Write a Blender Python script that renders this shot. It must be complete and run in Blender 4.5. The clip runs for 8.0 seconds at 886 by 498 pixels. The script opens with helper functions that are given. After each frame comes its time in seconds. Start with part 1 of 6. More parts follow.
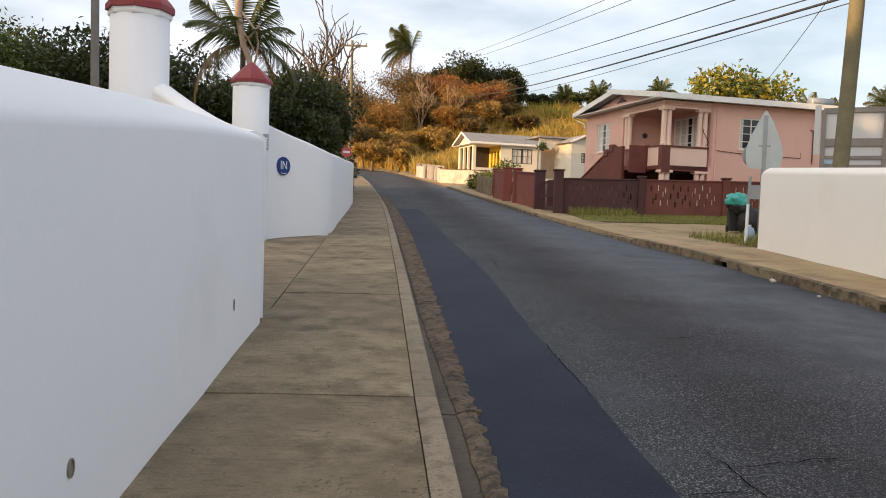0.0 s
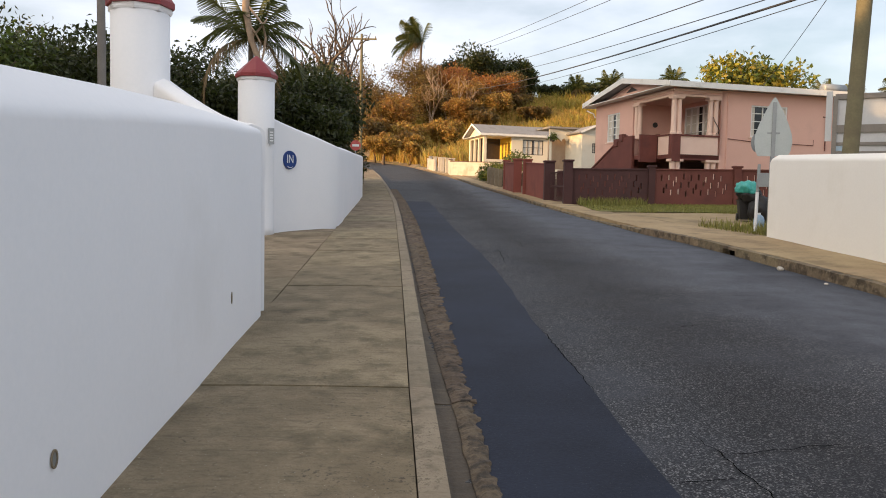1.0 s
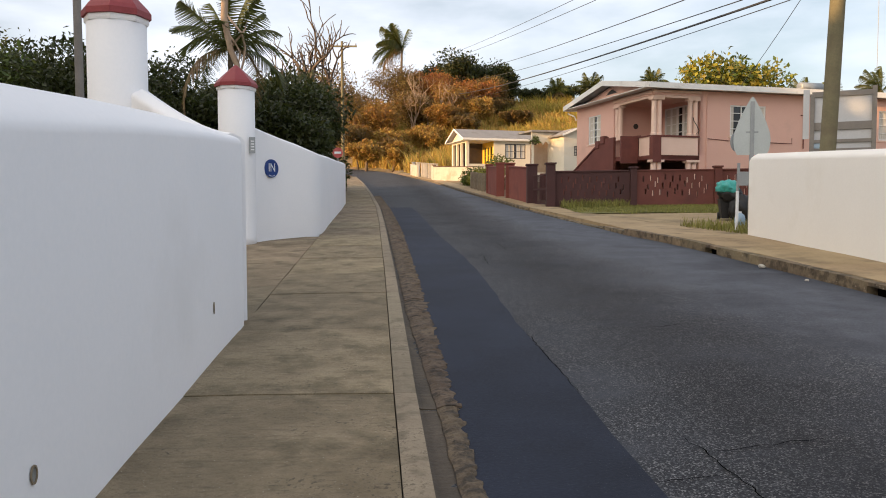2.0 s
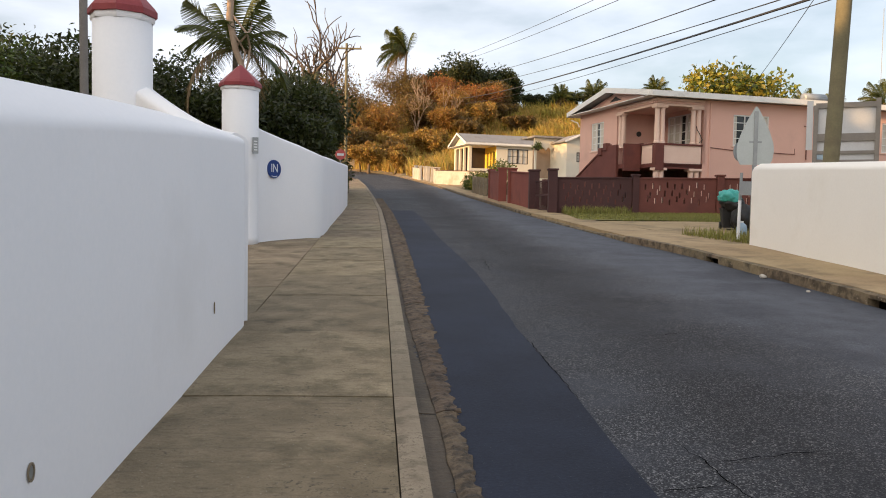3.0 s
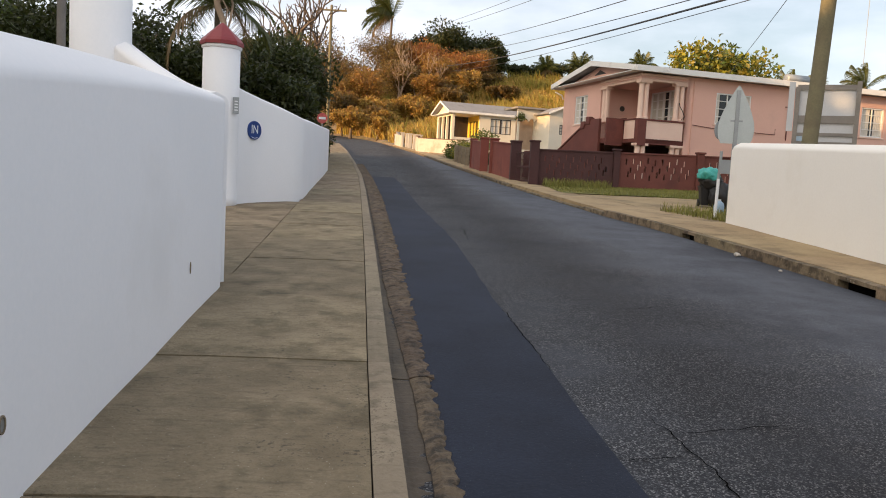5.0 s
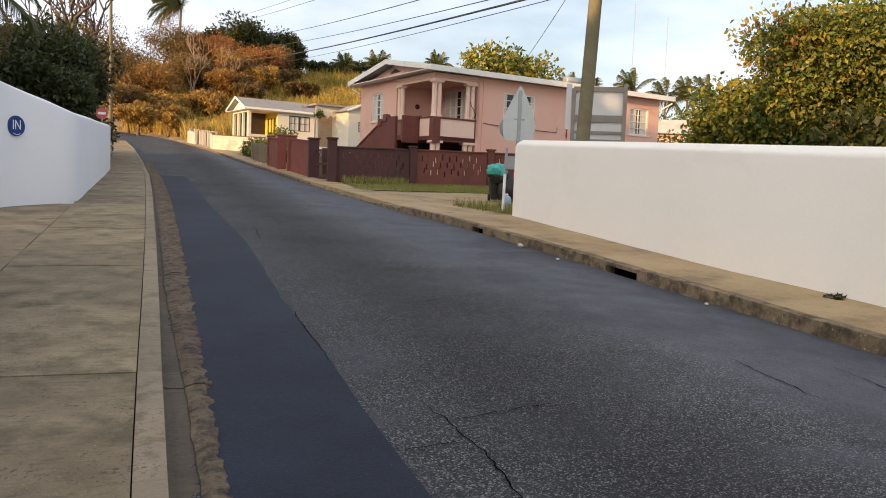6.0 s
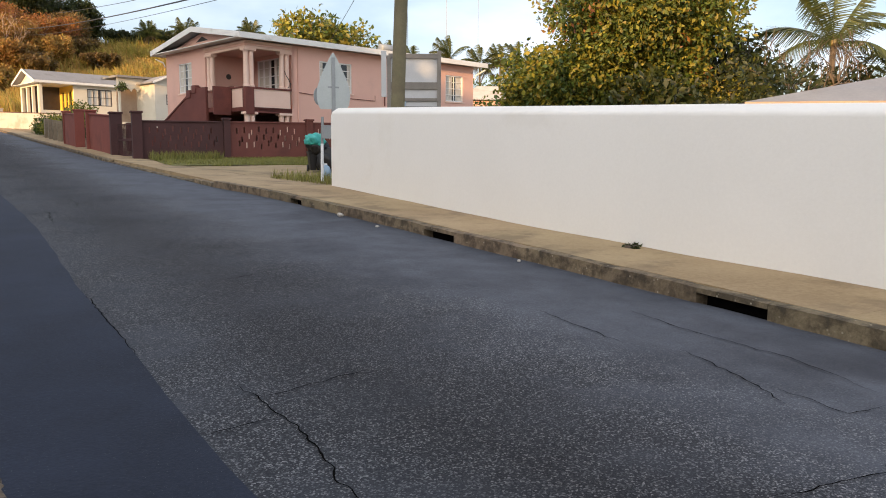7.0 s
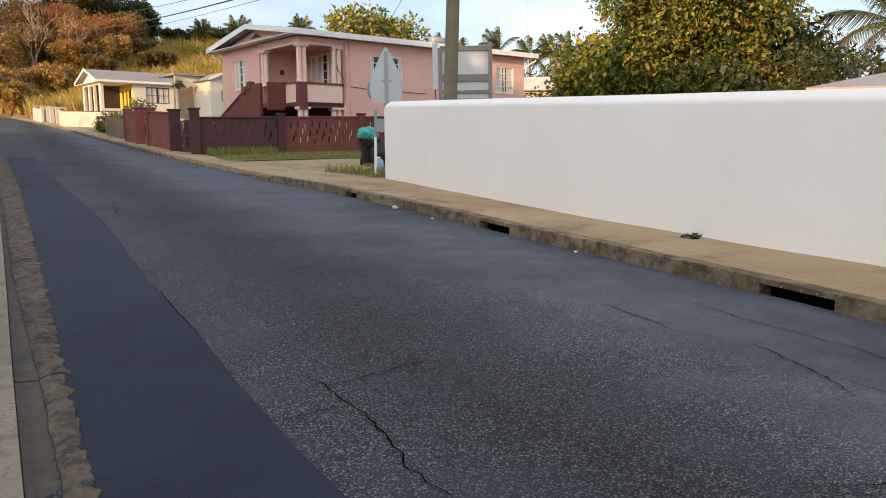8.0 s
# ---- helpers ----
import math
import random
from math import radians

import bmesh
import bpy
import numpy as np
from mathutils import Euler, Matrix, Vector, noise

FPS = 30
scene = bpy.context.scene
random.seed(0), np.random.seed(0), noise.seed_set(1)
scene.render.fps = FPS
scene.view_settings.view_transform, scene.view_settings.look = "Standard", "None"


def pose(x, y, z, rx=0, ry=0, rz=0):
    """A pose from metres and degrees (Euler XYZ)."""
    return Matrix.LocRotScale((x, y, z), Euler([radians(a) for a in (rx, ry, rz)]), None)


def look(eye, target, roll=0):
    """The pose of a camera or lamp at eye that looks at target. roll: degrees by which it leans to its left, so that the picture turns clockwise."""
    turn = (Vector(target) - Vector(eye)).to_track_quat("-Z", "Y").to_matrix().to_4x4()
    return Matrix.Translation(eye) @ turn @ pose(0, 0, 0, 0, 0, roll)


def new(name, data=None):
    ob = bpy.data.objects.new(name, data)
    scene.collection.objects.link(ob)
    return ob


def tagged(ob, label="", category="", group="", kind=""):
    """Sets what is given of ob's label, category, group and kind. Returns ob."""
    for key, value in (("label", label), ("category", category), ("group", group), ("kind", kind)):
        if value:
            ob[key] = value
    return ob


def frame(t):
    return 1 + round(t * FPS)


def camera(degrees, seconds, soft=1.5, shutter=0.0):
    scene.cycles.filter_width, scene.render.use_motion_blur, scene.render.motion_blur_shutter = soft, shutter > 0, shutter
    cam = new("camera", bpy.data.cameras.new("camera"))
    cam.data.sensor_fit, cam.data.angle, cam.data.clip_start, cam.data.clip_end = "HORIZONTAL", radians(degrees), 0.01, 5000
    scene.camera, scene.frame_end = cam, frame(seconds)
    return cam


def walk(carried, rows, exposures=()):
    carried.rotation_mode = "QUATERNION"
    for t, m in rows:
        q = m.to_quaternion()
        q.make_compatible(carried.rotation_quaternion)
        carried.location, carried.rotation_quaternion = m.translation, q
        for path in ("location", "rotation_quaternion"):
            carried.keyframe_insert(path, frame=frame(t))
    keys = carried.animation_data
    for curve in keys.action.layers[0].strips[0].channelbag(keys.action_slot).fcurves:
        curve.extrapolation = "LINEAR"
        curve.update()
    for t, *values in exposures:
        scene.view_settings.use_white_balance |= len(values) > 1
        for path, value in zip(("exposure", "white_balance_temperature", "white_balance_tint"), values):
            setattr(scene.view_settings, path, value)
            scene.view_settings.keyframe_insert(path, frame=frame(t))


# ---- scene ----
# ---- camera ----
LENS = 59.86
PATH = [
    (0, 0.000, 0.000, 1.600, -0.00, -3.00, 1.90),
    (0.5, 0.071, -0.003, 1.605, 1.51, -2.96, 1.21),
    (1, 0.145, 0.011, 1.585, 0.99, -3.57, 1.18),
    (1.5, 0.184, 0.002, 1.579, -0.19, -3.41, 0.03),
    (2, 0.170, 0.008, 1.581, -0.11, -3.16, -0.06),
    (2.2, 0.164, 0.010, 1.584, -0.34, -2.87, 0.53),
    (3.3, 0.150, 0.029, 1.582, 0.04, -2.89, 1.37),
    (3.5, 0.144, 0.033, 1.582, -0.23, -2.92, 1.97),
    (4, 0.163, 0.009, 1.582, -2.58, -3.30, 2.74),
    (4.2, 0.164, 0.007, 1.582, -2.82, -3.83, 2.39),
    (5.3, 0.168, -0.001, 1.579, -1.49, -5.42, 3.27),
    (5.5, 0.215, -0.007, 1.584, -4.00, -5.46, 2.97),
    (5.8, 0.303, -0.011, 1.584, -12.25, -4.74, 2.51),
    (6, 0.362, -0.014, 1.584, -16.10, -4.68, 2.34),
    (6.2, 0.410, -0.019, 1.575, -19.61, -4.98, 1.81),
    (6.5, 0.482, -0.027, 1.562, -25.25, -5.57, 1.41),
    (7, 0.538, 0.028, 1.547, -28.86, -6.59, 0.15),
    (7.5, 0.528, 0.004, 1.539, -27.48, -7.67, -0.20),
    (8, 0.445, 0.019, 1.546, -25.12, -7.15, -0.61),
]
cam = camera(LENS, 8.0, soft=1.0)
walk(cam, [(t, pose(x, y, z, 90 + pitch, 0, yaw) @ pose(0, 0, 0, 0, 0, roll)) for t, x, y, z, yaw, pitch, roll in PATH],
     exposures=[(0.0, 0.50, 6500, 10), (5.5, 0.50, 6500, 10), (7.0, 0.58, 6050, 10), (8.0, 0.56, 5950, 10)])

# ---- sky, sun ----
SUN_FROM = Vector((-0.86, -0.51, 0.0)).normalized()
SUN_ELEV = radians(9.0)
world = bpy.data.worlds.new("sky")
scene.world = world
world.use_nodes = True
wn, wl = world.node_tree.nodes, world.node_tree.links
sky = wn.new("ShaderNodeTexSky")
sky.sky_type, sky.sun_disc = "NISHITA", False
sky.sun_elevation = SUN_ELEV
sky.sun_rotation = math.atan2(SUN_FROM.x, SUN_FROM.y)
sky.air_density, sky.dust_density, sky.ozone_density = 1.0, 1.6, 1.2
w_co = wn.new("ShaderNodeTexCoord")
w_map = wn.new("ShaderNodeMapping")
w_map.inputs["Scale"].default_value = (1.6, 1.6, 5.0)
w_map.inputs["Location"].default_value = (0.35, 0.1, 0.2)
w_cloud = wn.new("ShaderNodeTexNoise")
w_cloud.inputs["Scale"].default_value = 1.5
w_cloud.inputs["Detail"].default_value = 7.0
w_cloud.inputs["Roughness"].default_value = 0.52
w_ramp = wn.new("ShaderNodeValToRGB")
w_ramp.color_ramp.elements[0].position, w_ramp.color_ramp.elements[1].position = 0.36, 0.66
w_ramp.color_ramp.elements[0].color, w_ramp.color_ramp.elements[1].color = (0.25, 0.25, 0.25, 1), (0.92, 0.92, 0.92, 1)
w_mix = wn.new("ShaderNodeMix")
w_mix.data_type = "RGBA"
wl.new(w_co.outputs["Generated"], w_map.inputs["Vector"])
wl.new(w_map.outputs["Vector"], w_cloud.inputs["Vector"])
wl.new(w_cloud.outputs["Fac"], w_ramp.inputs["Fac"])
wl.new(w_ramp.outputs["Color"], w_mix.inputs[0])
wl.new(sky.outputs["Color"], w_mix.inputs[6])
# the clouds glow towards the low sun
w_dot = wn.new("ShaderNodeVectorMath")
w_dot.operation = "DOT_PRODUCT"
w_dot.inputs[1].default_value = (SUN_FROM.x, SUN_FROM.y, 0.25)
w_glow = wn.new("ShaderNodeMapRange")
w_glow.inputs["From Min"].default_value, w_glow.inputs["From Max"].default_value = 0.05, 1.0
w_tint = wn.new("ShaderNodeMix")
w_tint.data_type = "RGBA"
w_tint.inputs[6].default_value, w_tint.inputs[7].default_value = (7.3, 7.55, 8.3, 1), (19.0, 17.0, 14.8, 1)
wl.new(w_co.outputs["Generated"], w_dot.inputs[0])
wl.new(w_dot.outputs["Value"], w_glow.inputs["Value"])
wl.new(w_glow.outputs[0], w_tint.inputs[0])
wl.new(w_tint.outputs[2], w_mix.inputs[7])
wl.new(w_mix.outputs[2], wn["Background"].inputs["Color"])
wn["Background"].inputs["Strength"].default_value = 0.12

sun_data = bpy.data.lights.new("sun", "SUN")
sun_data.energy, sun_data.angle, sun_data.color = 5.0, radians(0.6), (1.0, 0.58, 0.24)
sun = new("sun", sun_data)
sun.matrix_world = look(SUN_FROM * 60 + Vector((0, 0, 60 * math.tan(SUN_ELEV))), (0, 0, 0))


# ---- materials ----
def mat(name, a, b, scale=2.0, fine=40.0, rough=0.8, bump=0.3, dist=0.01, metal=0.0, vary=0.0, island=0.0,
        stain=None, stain_scale=0.7, stain_at=0.56, speck=None, speck_scale=90.0, speck_at=0.2, pits=None, trans=0.0):
    """A surface of two tones at a coarse and a fine grain, with optional stains, specks and a change from piece to piece."""
    m = bpy.data.materials.new(name)
    m.use_nodes = True
    n, l = m.node_tree.nodes, m.node_tree.links
    bsdf = n["Principled BSDF"]
    co = n.new("ShaderNodeTexCoord")

    def noise_tex(s, detail=5.0, r=0.6):
        t = n.new("ShaderNodeTexNoise")
        t.inputs["Scale"].default_value, t.inputs["Detail"].default_value, t.inputs["Roughness"].default_value = s, detail, r
        l.new(co.outputs["Object"], t.inputs["Vector"])
        return t.outputs["Fac"]

    def math_node(op, u, v):
        t = n.new("ShaderNodeMath")
        t.operation = op
        for k, w in enumerate((u, v)):
            if isinstance(w, (int, float)):
                t.inputs[k].default_value = w
            else:
                l.new(w, t.inputs[k])
        return t.outputs[0]

    def mixed(fac, u, v):
        t = n.new("ShaderNodeMix")
        t.data_type = "RGBA"
        for k, w in ((0, fac), (6, u), (7, v)):
            if isinstance(w, tuple):
                t.inputs[k].default_value = (*w, 1)
            elif isinstance(w, (int, float)):
                t.inputs[k].default_value = w
            else:
                l.new(w, t.inputs[k])
        return t.outputs[2]

    def ramped(fac, lo, hi):
        t = n.new("ShaderNodeMapRange")
        t.inputs["From Min"].default_value, t.inputs["From Max"].default_value = lo, hi
        l.new(fac, t.inputs["Value"])
        return t.outputs[0]

    coarse, grain = noise_tex(scale), noise_tex(fine, 4.0, 0.7)
    col = mixed(ramped(math_node("ADD", math_node("MULTIPLY", coarse, 0.6), math_node("MULTIPLY", grain, 0.4)), 0.36, 0.64), a, b)
    if stain:
        col = mixed(math_node("MULTIPLY", ramped(noise_tex(stain_scale, 6.0, 0.62), stain_at, stain_at + 0.14), 0.75), col, stain)
    if speck:
        v = n.new("ShaderNodeTexVoronoi")
        v.inputs["Scale"].default_value = speck_scale
        l.new(co.outputs["Object"], v.inputs["Vector"])
        sp = ramped(v.outputs["Distance"], speck_at + 0.08, speck_at)
        col = mixed(math_node("MULTIPLY", sp, ramped(v.outputs["Color"], 0.35, 0.9)), col, speck)
    if pits:   # dark pitting in patches, over faint marks of the broom across the way
        broom = n.new("ShaderNodeMapping")
        broom.inputs["Scale"].default_value = (4.0, 17.0, 4.0)
        l.new(co.outputs["Object"], broom.inputs["Vector"])
        marks = n.new("ShaderNodeTexNoise")
        marks.inputs["Scale"].default_value, marks.inputs["Detail"].default_value = 1.4, 4.0
        l.new(broom.outputs["Vector"], marks.inputs["Vector"])
        col = mixed(math_node("MULTIPLY", ramped(marks.outputs["Fac"], 0.54, 0.74), 0.45), col, pits)
        spots = math_node("MULTIPLY", ramped(noise_tex(34, 4.0, 0.75), 0.53, 0.63), ramped(noise_tex(2.6, 4.0), 0.42, 0.62))
        col = mixed(math_node("MULTIPLY", spots, 0.85), col, pits)
    if vary or island:
        if vary:
            rnd = n.new("ShaderNodeObjectInfo").outputs["Random"]
            amount = vary
        else:
            rnd = n.new("ShaderNodeNewGeometry").outputs["Random Per Island"]
            amount = island
        h = n.new("ShaderNodeHueSaturation")
        l.new(ramped_value(n, l, rnd, 1 - amount, 1 + amount), h.inputs["Value"])
        l.new(ramped_value(n, l, math_frac(n, l, rnd), 0.5 - amount * 0.06, 0.5 + amount * 0.06), h.inputs["Hue"])
        l.new(col, h.inputs["Color"])
        col = h.outputs["Color"]
    l.new(col, bsdf.inputs["Base Color"])
    bsdf.inputs["Roughness"].default_value, bsdf.inputs["Metallic"].default_value = rough, metal
    if trans:
        bsdf.inputs["Transmission Weight"].default_value = trans
    if bump:
        bp = n.new("ShaderNodeBump")
        bp.inputs["Strength"].default_value, bp.inputs["Distance"].default_value = bump, dist
        l.new(math_node("ADD", math_node("MULTIPLY", coarse, 0.5), grain), bp.inputs["Height"])
        l.new(bp.outputs["Normal"], bsdf.inputs["Normal"])
    return m


def ramped_value(n, l, src, lo, hi):
    t = n.new("ShaderNodeMapRange")
    t.inputs["To Min"].default_value, t.inputs["To Max"].default_value = lo, hi
    l.new(src, t.inputs["Value"])
    return t.outputs[0]


def math_frac(n, l, src):
    t = n.new("ShaderNodeMath")
    t.operation = "MULTIPLY"
    t.inputs[1].default_value = 7.31
    l.new(src, t.inputs[0])
    u = n.new("ShaderNodeMath")
    u.operation = "FRACT"
    l.new(t.outputs[0], u.inputs[0])
    return u.outputs[0]


def leaf_mat(name, a, b, island=0.35, through_light=0.35, rough=0.5):
    """A leaf: glossy on top, with some light passing through."""
    m = mat(name, a, b, 0.35, 6.0, rough, 0, island=island)
    n, l = m.node_tree.nodes, m.node_tree.links
    bsdf, out = n["Principled BSDF"], n["Material Output"]
    tl = n.new("ShaderNodeBsdfTranslucent")
    l.new(bsdf.inputs["Base Color"].links[0].from_socket, tl.inputs["Color"])
    mx = n.new("ShaderNodeMixShader")
    mx.inputs[0].default_value = through_light
    l.new(bsdf.outputs[0], mx.inputs[1])
    l.new(tl.outputs[0], mx.inputs[2])
    l.new(mx.outputs[0], out.inputs["Surface"])
    return m


M_WALL = mat("white_masonry_paint", (0.77, 0.785, 0.815), (0.82, 0.825, 0.85), 0.5, 25, 0.75, 0.10, 0.005, stain=(0.74, 0.745, 0.76), stain_scale=0.5, stain_at=0.6)
M_WALL_R = mat("cream_white_masonry_paint", (0.78, 0.76, 0.72), (0.83, 0.81, 0.77), 0.4, 25, 0.75, 0.25, 0.006, stain=(0.72, 0.69, 0.63), stain_scale=0.35, stain_at=0.58)
M_CAP = mat("red_roof_paint", (0.20, 0.022, 0.028), (0.27, 0.035, 0.04), 2.5, 30, 0.55, 0.3, 0.006)
M_SLAB = mat("weathered_concrete", (0.150, 0.113, 0.066), (0.31, 0.243, 0.155), 2.2, 34, 0.9, 1.0, 0.014, vary=0.13, stain=(0.098, 0.075, 0.040), stain_scale=2.3, stain_at=0.52, speck=(0.46, 0.42, 0.34), speck_scale=34, speck_at=0.07, pits=(0.062, 0.047, 0.028))
M_KERB = mat("kerb_concrete", (0.19, 0.152, 0.102), (0.285, 0.232, 0.160), 2.6, 34, 0.9, 0.7, 0.010, vary=0.10, stain=(0.115, 0.092, 0.058), stain_scale=4.0, stain_at=0.54, pits=(0.10, 0.08, 0.052))
M_KERB_R = mat("stained_kerb_concrete", (0.11, 0.082, 0.047), (0.25, 0.19, 0.118), 2.4, 24, 0.9, 0.9, 0.02, vary=0.16, stain=(0.035, 0.026, 0.016), stain_scale=4.5, stain_at=0.46, speck=(0.42, 0.36, 0.27), speck_scale=16, speck_at=0.10)
M_PATH_R = mat("sandy_concrete", (0.27, 0.19, 0.10), (0.40, 0.30, 0.17), 0.8, 18, 0.92, 0.4, 0.008, vary=0.05, stain=(0.17, 0.122, 0.068), stain_scale=1.1, stain_at=0.50)
M_GUTTER = mat("worn_gutter_concrete", (0.080, 0.058, 0.039), (0.165, 0.122, 0.082), 3.0, 30, 0.95, 1.0, 0.02, vary=0.10, stain=(0.024, 0.021, 0.019), stain_scale=11.0, stain_at=0.48)
M_CHANNEL = mat("dark_channel_concrete", (0.052, 0.042, 0.031), (0.112, 0.086, 0.060), 2.5, 30, 0.85, 0.7, 0.01, vary=0.08, stain=(0.12, 0.092, 0.062), stain_scale=2.2, stain_at=0.56)
M_PATCH = mat("smooth_dark_asphalt", (0.008, 0.0105, 0.019), (0.021, 0.027, 0.046), 0.7, 45, 0.72, 0.5, 0.006, speck=(0.12, 0.12, 0.12), speck_scale=60, speck_at=0.09)


def asphalt():
    """Worn asphalt: a plain binder, lanes where the traffic has laid bare the crushed stone, and sky sheen painted into
    the colour.
    """
    m = bpy.data.materials.new("worn_asphalt")
    m.use_nodes = True
    n, l = m.node_tree.nodes, m.node_tree.links
    bsdf = n["Principled BSDF"]
    co = n.new("ShaderNodeTexCoord").outputs["Object"]

    def noise_tex(scale, detail=5.0):
        t = n.new("ShaderNodeTexNoise")
        t.inputs["Scale"].default_value, t.inputs["Detail"].default_value, t.inputs["Roughness"].default_value = scale, detail, 0.62
        l.new(co, t.inputs["Vector"])
        return t.outputs["Fac"]

    def calc(op, u, v, w=0.0):
        t = n.new("ShaderNodeMath")
        t.operation = op
        for k, x in enumerate((u, v, w)):
            if isinstance(x, (int, float)):
                t.inputs[k].default_value = x
            else:
                l.new(x, t.inputs[k])
        return t.outputs[0]

    def ramp(fac, stops):
        t = n.new("ShaderNodeValToRGB")
        while len(t.color_ramp.elements) < len(stops):
            t.color_ramp.elements.new(0.5)
        for e, (at, c) in zip(t.color_ramp.elements, stops):
            e.position, e.color = at, (*(c if isinstance(c, tuple) else (c, c, c)), 1)
        l.new(fac, t.inputs["Fac"])
        return t.outputs["Color"]

    def mix(kind, fac, u, v):
        t = n.new("ShaderNodeMix")
        t.data_type, t.blend_type = "RGBA", kind
        for k, x in ((0, fac), (6, u), (7, v)):
            if isinstance(x, (int, float)):
                t.inputs[k].default_value = x
            else:
                l.new(x, t.inputs[k])
        return t.outputs[2]

    across = n.new("ShaderNodeVectorMath")
    across.operation = "DOT_PRODUCT"
    across.inputs[1].default_value = (1.0, 0.085, 0.0)
    l.new(co, across.inputs[0])
    lane = n.new("ShaderNodeMapRange")
    lane.inputs["From Min"].default_value, lane.inputs["From Max"].default_value = 1.5, 6.5
    l.new(calc("MULTIPLY_ADD", calc("SUBTRACT", noise_tex(0.6, 4.0), 0.5), 1.5, across.outputs["Value"]), lane.inputs["Value"])
    lane = lane.outputs[0]
    cells = n.new("ShaderNodeTexVoronoi")
    cells.inputs["Scale"].default_value = 115.0
    l.new(co, cells.inputs["Vector"])
    lot = n.new("ShaderNodeSeparateColor")
    l.new(cells.outputs["Color"], lot.inputs["Color"])
    stone = ramp(lot.outputs[0], ((0.0, (0.008, 0.008, 0.010)), (0.45, (0.024, 0.025, 0.030)), (0.74, (0.085, 0.087, 0.096)), (0.92, (0.30, 0.30, 0.305)), (1.0, (0.55, 0.54, 0.53))))
    # the binder's blue tint holds the sky's reflection
    plain = ramp(calc("MULTIPLY_ADD", noise_tex(75, 3.0), 0.55, calc("MULTIPLY", noise_tex(2.2, 5.0), 0.45)), ((0.33, (0.042, 0.046, 0.057)), (0.66, (0.112, 0.120, 0.144))))
    bare = calc("MULTIPLY", ramp(lane, ((0.0, 0.75), (0.25, 0.85), (0.48, 0.75), (0.66, 0.22), (0.8, 0.06), (1.0, 0.0))), ramp(noise_tex(1.3, 5.0), ((0.30, 0.35), (0.55, 1.0))))
    # dark tyre bands, and a lighter right side with sky sheen painted in
    tone = ramp(lane, ((0.0, 0.62), (0.12, 0.56), (0.28, (0.36, 0.345, 0.34)), (0.42, (0.52, 0.51, 0.51)), (0.60, 1.0), (0.85, 1.0), (1.0, 0.9)))
    col = mix("MULTIPLY", 1.0, mix("MIX", bare, plain, stone), tone)
    stains = ramp(noise_tex(0.42, 6.0), ((0.50, 1.0), (0.64, (0.66, 0.65, 0.66))))
    l.new(mix("MULTIPLY", 1.0, col, stains), bsdf.inputs["Base Color"])
    bsdf.inputs["Roughness"].default_value = 0.7
    bp = n.new("ShaderNodeBump")
    bp.inputs["Strength"].default_value, bp.inputs["Distance"].default_value = 0.8, 0.012
    l.new(calc("MULTIPLY_ADD", calc("MULTIPLY", lot.outputs[1], bare), 0.7, calc("MULTIPLY", noise_tex(75, 3.0), 0.6)), bp.inputs["Height"])
    l.new(bp.outputs["Normal"], bsdf.inputs["Normal"])
    return m


M_ASPHALT = asphalt()
for m in (M_ASPHALT, M_PATCH):   # dusty, barely glossy
    m.node_tree.nodes["Principled BSDF"].inputs["Specular IOR Level"].default_value = 0.2
# near-black without gloss: shade inside cracks and drain slots, put into the colour
M_RECESS_SHADE = mat("recess_shade", (0.004, 0.004, 0.004), (0.008, 0.007, 0.007), 3, 30, 0.95, 0)
M_RECESS_SHADE.node_tree.nodes["Principled BSDF"].inputs["Specular IOR Level"].default_value = 0.0
M_SOIL = mat("dry_soil", (0.17, 0.12, 0.07), (0.26, 0.19, 0.11), 0.4, 12, 0.95, 0.6, 0.03, stain=(0.10, 0.10, 0.035), stain_scale=0.25, stain_at=0.48)
M_PINK = mat("pink_house_paint", (0.69, 0.42, 0.34), (0.75, 0.475, 0.39), 0.5, 20, 0.8, 0.25, 0.006, stain=(0.62, 0.38, 0.31), stain_scale=0.5, stain_at=0.57)
M_PINK_PALE = mat("pale_pink_trim_paint", (0.76, 0.54, 0.44), (0.80, 0.60, 0.50), 1.5, 25, 0.75, 0.2, 0.005)
M_BROWN = mat("red_brown_paint", (0.115, 0.033, 0.026), (0.165, 0.050, 0.038), 1.2, 22, 0.75, 0.35, 0.006, stain=(0.10, 0.032, 0.028), stain_scale=0.8, stain_at=0.55)
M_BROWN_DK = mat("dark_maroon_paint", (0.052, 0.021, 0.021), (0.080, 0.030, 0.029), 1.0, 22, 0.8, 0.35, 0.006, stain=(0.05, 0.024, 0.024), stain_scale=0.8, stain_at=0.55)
M_BRICK_RED = mat("brick_red_paint", (0.21, 0.055, 0.040), (0.26, 0.075, 0.055), 1.0, 22, 0.8, 0.35, 0.006, stain=(0.15, 0.045, 0.035), stain_scale=0.9, stain_at=0.55)
M_FASCIA = mat("white_fascia_paint", (0.72, 0.72, 0.70), (0.80, 0.80, 0.78), 1.5, 25, 0.6, 0.2, 0.005, stain=(0.5, 0.48, 0.44), stain_scale=1.2, stain_at=0.6)
M_ROOF_GREY = mat("grey_roof_sheeting", (0.20, 0.19, 0.185), (0.28, 0.27, 0.26), 0.8, 15, 0.7, 0.3, 0.01, stain=(0.14, 0.12, 0.11), stain_scale=0.8, stain_at=0.55)
M_CREAM = mat("cream_house_paint", (0.66, 0.61, 0.50), (0.73, 0.68, 0.57), 0.7, 20, 0.8, 0.25, 0.006, stain=(0.55, 0.50, 0.40), stain_scale=0.6, stain_at=0.57)
